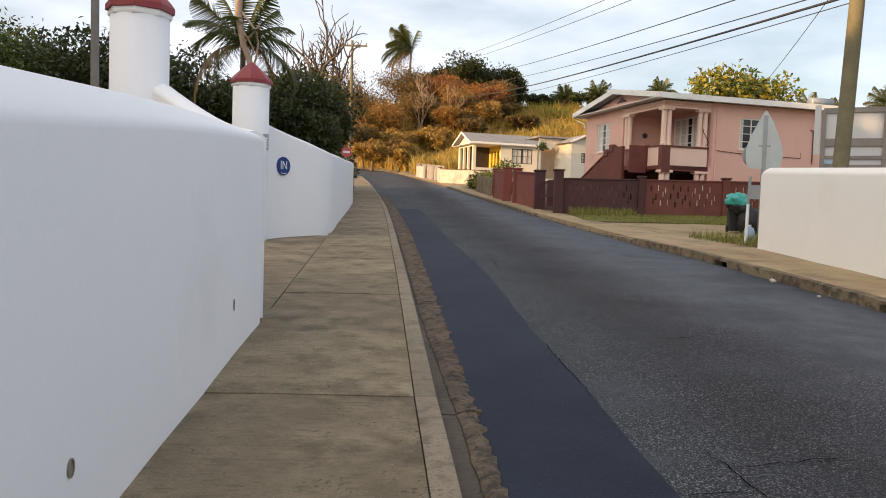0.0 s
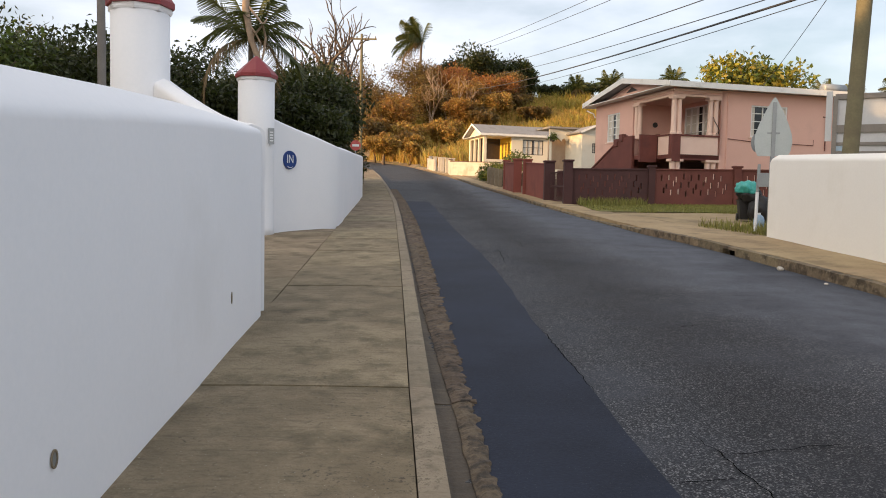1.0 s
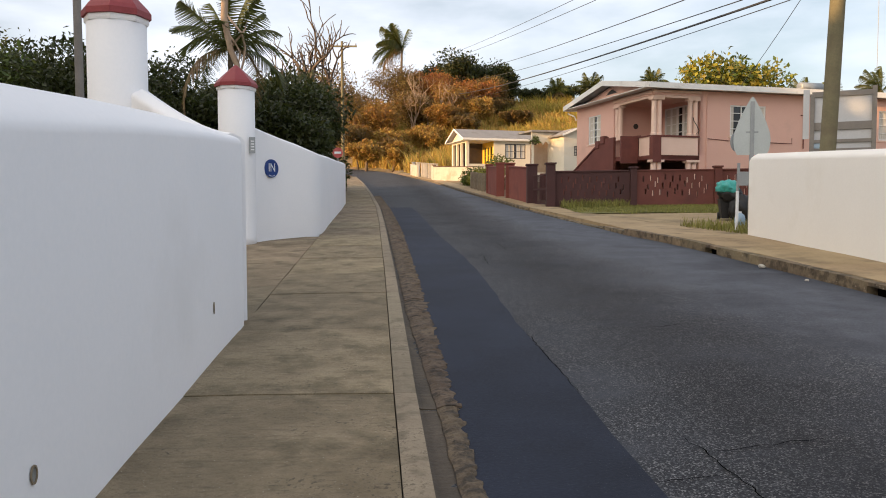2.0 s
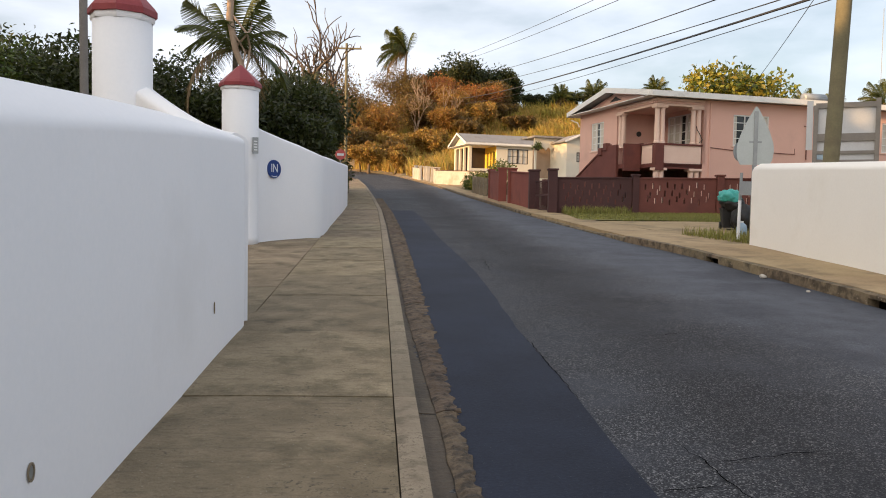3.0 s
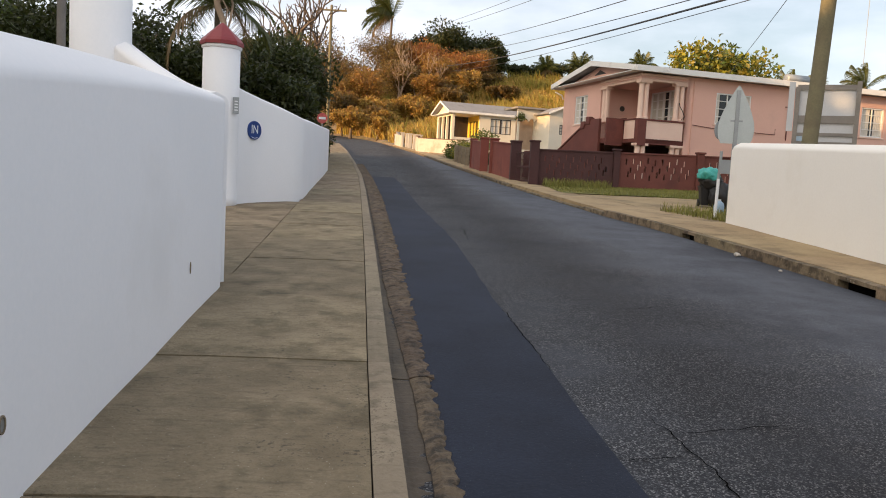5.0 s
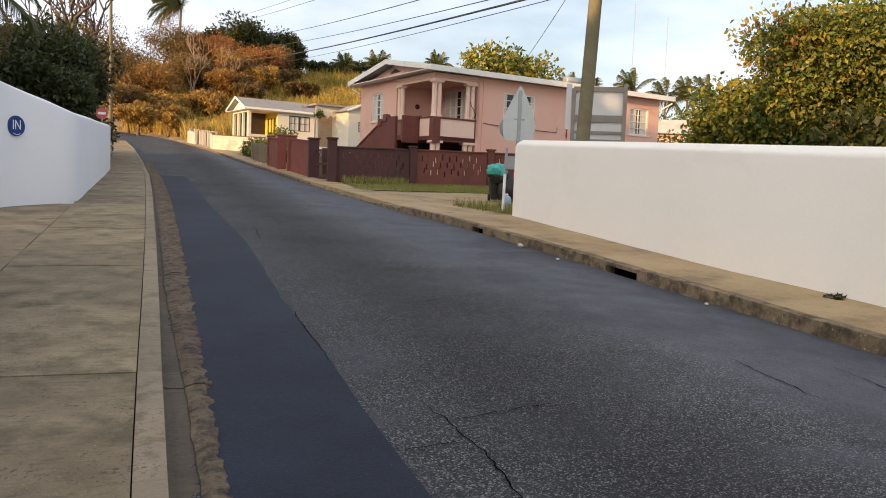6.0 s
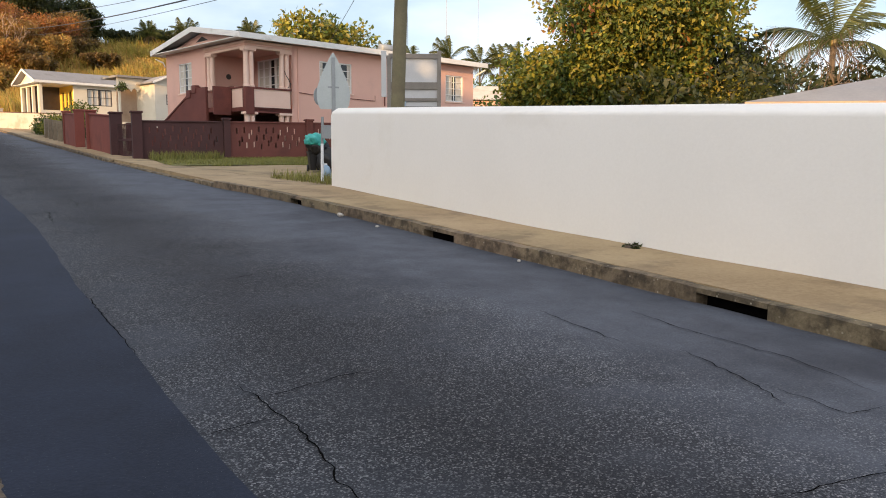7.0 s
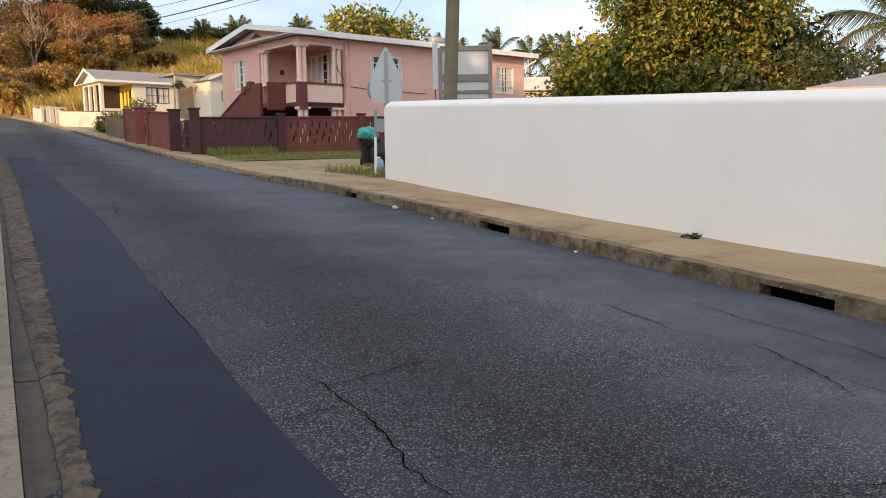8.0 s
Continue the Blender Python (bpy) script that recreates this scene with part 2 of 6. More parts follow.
# saturated yellow that holds the low sun's light on the porch wall
M_SUNLIT_YELLOW = mat("sunlit_yellow", (0.78, 0.50, 0.05), (0.82, 0.56, 0.08), 0.7, 20, 0.8, 0.25, 0.006)
M_DARKFRAME = mat("dark_window_frame", (0.03, 0.022, 0.02), (0.05, 0.04, 0.035), 4, 30, 0.5, 0.1, 0.003)
M_WHITEFRAME = mat("white_window_frame", (0.74, 0.74, 0.72), (0.80, 0.80, 0.78), 4, 30, 0.5, 0.1, 0.003)
M_GLASS = mat("window_glass", (0.025, 0.03, 0.035), (0.04, 0.045, 0.05), 1.5, 10, 0.08, 0)
M_CURTAIN = mat("pale_curtain", (0.55, 0.52, 0.46), (0.65, 0.62, 0.56), 3, 30, 0.9, 0.3, 0.01)
M_POLE = mat("weathered_wood_pole", (0.12, 0.108, 0.062), (0.19, 0.17, 0.10), 1.5, 30, 0.85, 0.6, 0.008, stain=(0.13, 0.105, 0.07), stain_scale=1.4, stain_at=0.5)
M_POLE_GREY = mat("grey_wood_pole", (0.16, 0.15, 0.14), (0.23, 0.215, 0.20), 1.5, 30, 0.85, 0.6, 0.008)
M_ALU = mat("sign_back_aluminium", (0.42, 0.46, 0.46), (0.50, 0.54, 0.54), 1.5, 30, 0.45, 0.1, 0.003, metal=0.35)
M_STEEL = mat("galvanised_steel", (0.28, 0.30, 0.31), (0.36, 0.38, 0.39), 3, 40, 0.5, 0.15, 0.003, metal=0.6)
M_WIRE = mat("black_cable", (0.02, 0.02, 0.022), (0.035, 0.035, 0.035), 4, 30, 0.6, 0)
M_BLUE = mat("blue_enamel", (0.004, 0.032, 0.17), (0.007, 0.045, 0.22), 3, 30, 0.4, 0.05, 0.002)
M_SIGN_WHITE = mat("white_enamel", (0.72, 0.74, 0.78), (0.78, 0.80, 0.82), 3, 30, 0.4, 0)
M_SIGN_RED = mat("faded_red_enamel", (0.42, 0.06, 0.06), (0.50, 0.10, 0.09), 3, 30, 0.45, 0)
M_KERB_PALE = mat("grey_white_masonry", (0.42, 0.39, 0.35), (0.52, 0.49, 0.44), 1.2, 22, 0.85, 0.3, 0.006, stain=(0.30, 0.27, 0.22), stain_scale=1.0, stain_at=0.5)
M_BOARD = mat("weathered_white_sheet", (0.42, 0.44, 0.47), (0.50, 0.52, 0.55), 1.0, 20, 0.6, 0.1, 0.003)
M_BIN = mat("black_plastic", (0.005, 0.005, 0.006), (0.012, 0.012, 0.014), 4, 40, 0.55, 0.2, 0.004)
M_BAG = mat("teal_plastic_bag", (0.03, 0.30, 0.27), (0.07, 0.42, 0.38), 6, 40, 0.35, 0.6, 0.02)
M_JUG = mat("pale_blue_plastic", (0.25, 0.36, 0.48), (0.32, 0.43, 0.54), 4, 30, 0.4, 0.1, 0.003)
M_BARK = mat("grey_brown_bark", (0.10, 0.075, 0.05), (0.18, 0.14, 0.10), 2.0, 18, 0.9, 0.9, 0.03)
M_BARK_PALE = mat("pale_bare_bark", (0.33, 0.24, 0.17), (0.44, 0.33, 0.24), 2.0, 18, 0.85, 0.6, 0.02)
M_TWIG = mat("twig_bark", (0.075, 0.055, 0.042), (0.13, 0.10, 0.075), 2.0, 18, 0.9, 0.3, 0.01)
M_LEAF_DARK = leaf_mat("dark_leaves", (0.024, 0.034, 0.008), (0.058, 0.070, 0.015))
M_LEAF_MID = leaf_mat("green_leaves", (0.065, 0.10, 0.018), (0.13, 0.165, 0.032))
M_LEAF_YEL = leaf_mat("yellow_green_leaves", (0.19, 0.19, 0.022), (0.34, 0.29, 0.04))
M_LEAF_ORANGE = leaf_mat("dry_orange_leaves", (0.21, 0.11, 0.026), (0.34, 0.20, 0.045))
M_LEAF_GOLD = leaf_mat("golden_scrub_leaves", (0.26, 0.155, 0.032), (0.42, 0.275, 0.065))
M_LEAF_RUST = leaf_mat("withered_rust_leaves", (0.22, 0.085, 0.022), (0.34, 0.16, 0.035))
M_LEAF_BROWN = leaf_mat("brown_green_leaves", (0.12, 0.075, 0.022), (0.20, 0.135, 0.036))
M_FROND = leaf_mat("palm_frond", (0.055, 0.075, 0.018), (0.12, 0.13, 0.035), through_light=0.3)
M_FROND_DRY = leaf_mat("dry_palm_frond", (0.16, 0.11, 0.05), (0.24, 0.17, 0.08), through_light=0.3)
M_CANE = leaf_mat("dry_tall_grass", (0.38, 0.245, 0.055), (0.55, 0.385, 0.11), island=0.3, through_light=0.4, rough=0.7)
M_CANE_GREEN = leaf_mat("yellow_green_cane", (0.25, 0.205, 0.035), (0.42, 0.34, 0.075), island=0.3, through_light=0.4, rough=0.7)
M_GRASS = leaf_mat("lawn_grass", (0.17, 0.18, 0.038), (0.30, 0.275, 0.075), island=0.3, through_light=0.35, rough=0.6)
M_GREYROOF = mat("pale_grey_roof_sheet", (0.20, 0.205, 0.215), (0.27, 0.275, 0.285), 0.5, 10, 0.5, 0.15, 0.01, metal=0.2)


# ---- shaping helpers ----
def link_mesh(name, bm, material, parent=None, label="", smooth=False):
    me = bpy.data.meshes.new(name)
    bmesh.ops.recalc_face_normals(bm, faces=bm.faces[:])
    bm.to_mesh(me)
    bm.free()
    me.materials.append(material)
    if smooth:
        me.polygons.foreach_set("use_smooth", [True] * len(me.polygons))
    ob = new(name, me)
    if parent is not None:
        ob.parent = parent
    if label:
        ob["label"] = label
    return ob


def part(name, bm, material, parent, label="", smooth=False):
    """One mesh object under a thing or under a part."""
    return link_mesh(name, bm, material, parent, label, smooth)


def np_mesh(name, verts, faces, material, parent=None, smooth=False):
    """A large mesh straight from arrays; all the faces have the same number of corners."""
    verts, faces = np.asarray(verts, np.float32), np.asarray(faces, np.int32)
    me = bpy.data.meshes.new(name)
    me.vertices.add(len(verts))
    me.vertices.foreach_set("co", verts.ravel())
    k = faces.shape[1]
    me.loops.add(faces.size)
    me.loops.foreach_set("vertex_index", faces.ravel())
    me.polygons.add(len(faces))
    me.polygons.foreach_set("loop_start", np.arange(0, faces.size, k, dtype=np.int32))
    me.update(calc_edges=True)
    me.validate()
    me.materials.append(material)
    if smooth:
        me.polygons.foreach_set("use_smooth", np.ones(len(me.polygons), bool))
    ob = new(name, me)
    if parent is not None:
        ob.parent = parent
    return ob


def thing(name, at, label, category, group="", turn=0.0, kind=""):
    ob = new(name)
    ob.empty_display_size = 0.2
    ob.matrix_basis = pose(*at, 0, 0, turn)
    return tagged(ob, label, category, group, kind)


def box(bm, lo, hi, bevel=0.0):
    """A box between two corners, with bevelled edges if wanted."""
    vs = [bm.verts.new((x, y, z)) for x in (lo[0], hi[0]) for y in (lo[1], hi[1]) for z in (lo[2], hi[2])]
    fs = [bm.faces.new([vs[i] for i in f]) for f in ((0, 1, 3, 2), (4, 6, 7, 5), (0, 4, 5, 1), (2, 3, 7, 6), (0, 2, 6, 4), (1, 5, 7, 3))]
    if bevel:
        es = list({e for f in fs for e in f.edges})
        bmesh.ops.bevel(bm, geom=es, offset=bevel, segments=2, affect="EDGES", profile=0.5)
    return bm


def boxed(lo, hi, bevel=0.0):
    return box(bmesh.new(), lo, hi, bevel)


def prism(bm, outline, depth):
    """A flat outline (3D points in one plane) pushed along depth."""
    a = [bm.verts.new(p) for p in outline]
    b = [bm.verts.new(Vector(p) + Vector(depth)) for p in outline]
    bm.faces.new(a)
    bm.faces.new(b[::-1])
    for i in range(len(a)):
        j = (i + 1) % len(a)
        bm.faces.new((a[i], b[i], b[j], a[j]))
    return bm


def loft(bm, rings, closed=True, caps=True):
    """Skin a row of rings with equal numbers of points."""
    vr = [[bm.verts.new(p) for p in ring] for ring in rings]
    n = len(vr[0])
    for a, b in zip(vr, vr[1:]):
        for i in range(n if closed else n - 1):
            j = (i + 1) % n
            bm.faces.new((a[i], a[j], b[j], b[i]))
    if caps and closed:
        bm.faces.new(vr[0][::-1])
        bm.faces.new(vr[-1])
    return bm


def ring(c, r, n=12, z=None, phase=0.0):
    return [(c[0] + r * math.cos(phase + 2 * math.pi * i / n), c[1] + r * math.sin(phase + 2 * math.pi * i / n), c[2] if z is None else z) for i in range(n)]


def tube(bm, pts, radii, n=8):
    """A round tube along points."""
    pts = [Vector(p) for p in pts]
    if isinstance(radii, (int, float)):
        radii = [radii] * len(pts)
    radii = [float(r) for r in radii]
    rings = []
    for i, p in enumerate(pts):
        d = (pts[min(i + 1, len(pts) - 1)] - pts[max(i - 1, 0)]).normalized()
        u = d.cross(Vector((0, 0, 1)) if abs(d.z) < 0.9 else Vector((1, 0, 0))).normalized()
        v = d.cross(u)
        rings.append([p + radii[i] * (math.cos(2 * math.pi * k / n) * u + math.sin(2 * math.pi * k / n) * v) for k in range(n)])
    return loft(bm, rings)


# ---- lie of the land ----
def rise(y):
    s = np.maximum(0.0, np.asarray(y, float) - 28)
    return 0.02 * s * s / (s + 8)


HILL_FOOT_Y, HILL_FOOT_X = (80, 98, 115, 130, 160), (-3.0, -6.0, -11.0, -18.0, -30.0)


def hill(x, y):
    s = np.clip((np.asarray(y, float) + 0.18 * np.asarray(x, float) - 88) / 75, 0, 1)
    beside = np.clip((np.asarray(x, float) - np.interp(y, HILL_FOOT_Y, HILL_FOOT_X)) / 16, 0, 1)
    beyond = np.clip((72 - np.asarray(x, float)) / 34, 0, 1)
    return 10.5 * s * s * (3 - 2 * s) * beside * beyond


def lie(x, y):
    """Height of the pavement level at a place: the street climbs away from the camera."""
    x, y = np.asarray(x, float), np.asarray(y, float)
    far = np.clip((np.hypot(x, y) - 170) / 400, 0, 1)
    z = 0.0133 * np.clip(x, -90, 90) + 0.051 * np.clip(y, -60, 150) + rise(np.minimum(y, 150)) + hill(x, y)
    return z * (1 - 0.6 * far)


def lieV(x, y, up=0.0):
    return Vector((x, y, float(lie(x, y)) + up))


KERB_L = ((-60, 5.8), (-30, 3.2), (0, 0.47), (3.7, 0.14), (5.55, -0.02), (7.74, -0.20), (12.0, -0.56), (16.6, -0.97), (22.6, -1.5), (31, -2.3), (42.3, -3.63), (58, -5.65), (74, -8.0), (88, -10.6), (100, -13.6), (115, -19), (130, -27))
KERB_R = ((-60, 10.5), (-30, 8.4), (0, 6.38), (3.4, 6.2), (5.05, 6.1), (6.9, 5.95), (9.2, 5.75), (12.4, 5.5), (15.9, 5.15), (18.85, 4.62), (23, 4.15), (27, 3.70), (31.8, 3.14), (37.6, 2.42), (45.3, 1.36), (52.4, 0.48), (62, -0.81), (70.7, -2.3), (86, -4.9), (98, -7.6), (115, -13), (130, -20))
WALL_L = ((-60, 3.2), (-30, 1.1), (0, -1.235), (3.62, -1.52), (5.43, -1.66), (7.87, -1.86), (18.4, -2.75), (24.7, -3.27), (34.5, -4.08), (60, -7.7), (74, -9.9), (88, -12.5), (100, -15.6), (115, -21), (130, -29))
WALL_R = ((-60, 12.0), (-30, 10.0), (4.28, 7.65), (6.62, 7.32), (9.72, 7.03), (16.62, 6.79), (20, 6.2), (24, 5.3), (29.9, 4.5), (41, 2.9), (62, 0.2), (78, -2.6), (98, -6.0), (115, -11), (130, -18))


def along(line, y):
    return float(np.interp(y, [p[0] for p in line], [p[1] for p in line]))


def strip(name, ys, left, right, up_l, up_r, material, parent=None, thick=0.0, cols=1, wob=0.0):
    """A sheet along the street between two lines of x over y; thick gives it sides and a bottom."""
    bm = bmesh.new()
    rows = []
    for y in ys:
        a, b = left(y), right(y)
        row = []
        for k in range(cols + 1):
            s = k / cols
            x = a + (b - a) * s
            z = float(lie(x, y)) + up_l + (up_r - up_l) * s
            if wob:
                z += wob * noise.noise(Vector((x * 0.7, y * 0.7, 3.1)))
            row.append((x, y, z))
        rows.append(row)
    if thick:
        rings = [r + [(p[0], p[1], p[2] - thick) for p in r[::-1]] for r in rows]
        loft(bm, rings)
    else:
        loft(bm, rows, closed=False, caps=False)
    return link_mesh(name, bm, material, parent, smooth=False)


# ---- ground ----
def ground_height(x, y):
    """The soil lies under the road and pavements and comes up to their level beside them."""
    z = lie(x, y)
    inside = (x > along(WALL_L, y) - 4.5) & (x < along(WALL_R, y) + 0.25)
    if y > 26:
        inside = (x > along(WALL_L, y) - 0.1) & (x < along(WALL_R, y) - 0.1)
    return z - np.where(inside & (y < 130), 0.34, 0.03)


def build_ground():
    xs = np.unique(np.round(np.concatenate([np.linspace(-1500, -120, 12), np.linspace(-120, -14, 40), np.linspace(-14, 14, 86), np.linspace(14, 120, 50), np.linspace(120, 1500, 12)]), 3))
    ys = np.unique(np.round(np.concatenate([np.linspace(-1500, -60, 10), np.linspace(-60, 0, 30), np.linspace(0, 50, 90), np.linspace(50, 200, 90), np.linspace(200, 2500, 12)]), 3))
    verts = []
    for y in ys:
        z = ground_height(xs, y)
        for x, h in zip(xs, z):
            verts.append((x, y, h + 0.05 * noise.noise(Vector((x * 0.4, y * 0.4, 0))) * (1 if abs(x) > 9 or y > 60 else 0)))
    nx, ny = len(xs), len(ys)
    i, j = np.meshgrid(np.arange(nx - 1), np.arange(ny - 1))
    a = (j * nx + i).ravel()
    ob = np_mesh("ground", verts, np.stack([a, a + 1, a + nx + 1, a + nx], 1), M_SOIL, smooth=True)
    tagged(ob, "dry brown soil sloping up towards a hillside", "ground", kind="structure")


build_ground()

YS = np.concatenate([np.arange(-60, 0, 3.0), np.arange(0, 60, 0.6), np.arange(60, 131, 2.5)])
ROAD_DOWN = -0.13


def road_z(x, y):
    """The road's surface: it falls away towards the far gutter, with slight waves."""
    a, b = along(KERB_L, y), along(KERB_R, y)
    t = min(max((x - a) / (b - a), 0.0), 1.0)
    return float(lie(x, y)) + ROAD_DOWN + 0.012 * t - 0.012 * max(0.0, (t - 0.55) / 0.45) ** 1.5 + 0.012 * noise.noise(Vector((x * 0.7, y * 0.7, 3.1)))


bm = bmesh.new()
loft(bm, [[(x, y, road_z(x, y)) for x in np.linspace(along(KERB_L, y), along(KERB_R, y) + 0.02, 19)] for y in YS], closed=False, caps=False)
road = link_mesh("road", bm, M_ASPHALT, smooth=True)
tagged(road, "worn grey asphalt road with cracks and exposed stone", "road", kind="structure")
PATCH = ((-60, 7.3), (-30, 4.6), (0, 1.75), (3.98, 1.31), (5.68, 1.2), (8.34, 0.99), (13, 0.74), (20, 0.05), (28.9, -0.7), (45, -2.5), (60, -4.8))
patch = strip("asphalt_patch", [y for y in YS if y < 33], lambda y: along(KERB_L, y) + 0.24, lambda y: along(PATCH, y) + 0.035 * noise.noise(Vector((0, y * 1.7, 0))), ROAD_DOWN + 0.012, ROAD_DOWN + 0.010, M_PATCH, road, cols=4, wob=0.012)
patch["label"] = "smooth darker asphalt strip"

# ---- entrance walls on the near side ----
def swept_wall(name, path, tops, thick, material, label, bottom=-0.4, cope=0.10, inward=1):
    """A masonry wall along a line of plan points, with its own top height at each (above the pavement) and a sloping, softened coping."""
    bm = bmesh.new()
    rings = []
    for i, (x, y) in enumerate(path):
        a, b = Vector(path[max(i - 1, 0)]), Vector(path[min(i + 1, len(path) - 1)])
        d = (b - a).normalized()
        s = Vector((-d.y, d.x)) * inward
        g = float(lie(x, y))
        p, q = Vector((x, y)), Vector((x, y)) + s * thick
        m = p + s * (thick * 0.5)
        t = g + tops[i]
        e = 0.03
        c = cope[i] if isinstance(cope, (list, tuple)) else cope
        rings.append([(p.x, p.y, g + bottom), (p.x, p.y, t - c - 2 * e), (*(p + s * 0.005), t - c - e), (*(p + s * 0.020), t - c - 0.003), (*(p + s * 0.050), t - c + c * 0.26), (*m, t),
                      (*(q - s * 0.040), t - c + c * 0.2), (q.x, q.y, t - c - e), (q.x, q.y, g + bottom)])
    loft(bm, rings)
    ob = link_mesh(name, bm, material, smooth=True)
    ob.data.set_sharp_from_angle(angle=radians(33))
    return tagged(ob, label, "wall", kind="structure")


near_path = [(along(WALL_L, y), y) for y in (-30, -20, -10, -4, 0, 1.5, 3, 4.2, 5.4, 6.6, 7.86)]
swept_wall("wall_near", near_path, [1.94] * 3 + [1.92, 1.90, 1.915, 1.945, 1.97, 1.98, 1.97, 1.95], 0.34, M_WALL,
           "white-painted masonry boundary wall with a sloping coping", cope=[0.16] * 5 + [0.16, 0.15, 0.13, 0.11, 0.085, 0.06])


def curve2(a, b, c, n):
    """Points of a quadratic curve from a to c, pulled towards b."""
    return [tuple((1 - s) ** 2 * np.array(a) + 2 * s * (1 - s) * np.array(b) + s * s * np.array(c)) for s in np.linspace(0, 1, n)]


# wing from the end of the near wall to the first pillar
wing_a = curve2((-2.10, 7.92), (-2.85, 8.62), (-3.86, 9.80), 12)
swept_wall("wall_wing_a", wing_a, [1.97 + 0.74 * s ** 1.5 for s in np.linspace(0, 1, 12)], 0.30, M_WALL,
           "white masonry wing wall sweeping up to a gate pillar", cope=0.05, inward=-1)
# wing from the second pillar round to the pavement, then along it
wing_b = [(-3.95, 16.75), (-3.72, 17.35), (-3.45, 17.75), (-3.15, 18.1), (-2.93, 18.38), (-2.80, 18.62), (-2.77, 18.95), (-2.80, 19.4), (-2.86, 20.1), (-3.0, 21.6), (-3.15, 23.3), (-3.27, 24.7), (-3.62, 29.0), (-4.05, 34.0)]
WING_TOP = [2.59, 2.44, 2.30, 2.17, 2.06, 2.00, 1.97, 1.96, 1.95, 1.95, 1.94, 1.93, 1.87, 1.79]
swept_wall("wall_wing_b", wing_b, WING_TOP, 0.30, M_WALL, "white masonry wing wall curving down to the pavement", cope=0.06)


def gate_pillar(at, radius, height, sides=24):
    g = float(lie(*at))
    ob = thing("gate_pillar", (at[0], at[1], g - 0.1), "round white masonry gate pillar with a red conical cap", "pillar", "pillars of the entrance")
    bm = bmesh.new()
    loft(bm, [ring((0, 0, 0), radius * 1.02, sides, z) for z in (0.0, 0.25)] + [ring((0, 0, 0), radius, sides, z) for z in (0.27, height * 0.5, height)])
    part("shaft", bm, M_WALL, ob, smooth=True)
    bm = bmesh.new()
    loft(bm, [ring((0, 0, 0), r, 8, height + z, radians(12)) for r, z in ((radius * 0.9, 0.0), (radius * 1.06, 0.004), (radius * 1.09, 0.03), (radius * 1.08, 0.075))])
    part("cap_trim", bm, M_WALL, ob, "white edge under the cap")
    bm = bmesh.new()
    k = radius
    loft(bm, [ring((0, 0, 0), r * k, 8, height + z, radians(12)) for r, z in ((1.14, 0.0765), (1.17, 0.08), (1.17, 0.15), (1.05, 0.21), (0.70, 0.34), (0.36, 0.46), (0.10, 0.545), (0.03, 0.56))])
    part("cap", bm, M_CAP, ob, "dark red painted conical cap")
    return ob


gate_pillar((-3.89, 9.78), 0.355, 3.50)
gate_pillar((-4.24, 16.72), 0.385, 3.36)


# ---- pavements ----
pavement = thing("pavement", (0, 0, 0), "weathered concrete pavement of large slabs beside the white wall", "pavement", kind="structure")
JOINTS = [-30 + 2.1 * i for i in range(15)] + [1.15, 3.25, 5.38, 7.58, 9.8, 11.7, 13.7, 15.9, 18.35] + [20.5 + 2.15 * i for i in range(26)]


def slab(y0, y1, left, right, material, parent, name="slab", gap=0.007, thick=0.16, up=0.0, skew=0.0, steps=2):
    bm = bmesh.new()
    rings = []
    for s in np.linspace(0, 1, steps + 1):
        y = y0 + gap + (y1 - y0 - 2 * gap) * s
        a, b = left(y), right(y)
        row = []
        for k in range(4):
            x = a + gap + (b - a - 2 * gap) * k / 3
            yy = y - skew * (x - a)
            row.append((x, yy, float(lie(x, yy)) + up + 0.004 * noise.noise(Vector((x * 2, yy * 2, 7)))))
        e = 0.008 if s in (0, 1) else 0.0
        top = [(p[0], p[1], p[2] - e) for p in row]
        top[0] = (top[0][0], top[0][1], top[0][2] - 0.005)
        top[-1] = (top[-1][0], top[-1][1], top[-1][2] - 0.005)
        rings.append(top + [(row[-1][0], row[-1][1], row[-1][2] - thick), (row[0][0], row[0][1], row[0][2] - thick)])
    loft(bm, rings)
    return part(name, bm, material, parent)


CRACK_OFF = 0.158
for k, (y0, y1) in enumerate(zip(JOINTS, JOINTS[1:])):
    slab(y0, y1, lambda y: along(WALL_L, y) - (0.10 if y < 7.7 or y > 18.5 else 0.0), lambda y: along(KERB_L, y) - CRACK_OFF, M_SLAB, pavement, gap=0.009, skew=-0.005, up=0.004 * ((k * 37) % 5 - 2) / 2)
# the drive between the pillars
for y0, y1 in ((8.2, 10.6), (10.6, 13.2), (13.2, 15.8), (15.8, 18.25)):
    for a0, a1 in ((0.0, 2.4), (2.4, 5.0), (5.0, 8.5)):
        slab(y0, y1, lambda y: along(WALL_L, y) - a1, lambda y: along(WALL_L, y) - a0 - 0.005, M_SLAB, pavement, up=-0.012)
kerb_l = thing("kerb", (0, 0, 0), "pale concrete kerb stones with worn edges along the road", "kerb", kind="structure")
for y0, y1 in zip(JOINTS, JOINTS[1:]):
    slab(y0, y1, lambda y: along(KERB_L, y) - CRACK_OFF - 0.003, lambda y: along(KERB_L, y) - 0.002, M_KERB, kerb_l, "kerb_stone", gap=0.003, thick=0.34, up=0.006, steps=4)
gutter = thing("gutter", (0, 0, 0), "worn sandy concrete gutter with a broken edge", "gutter", kind="structure")


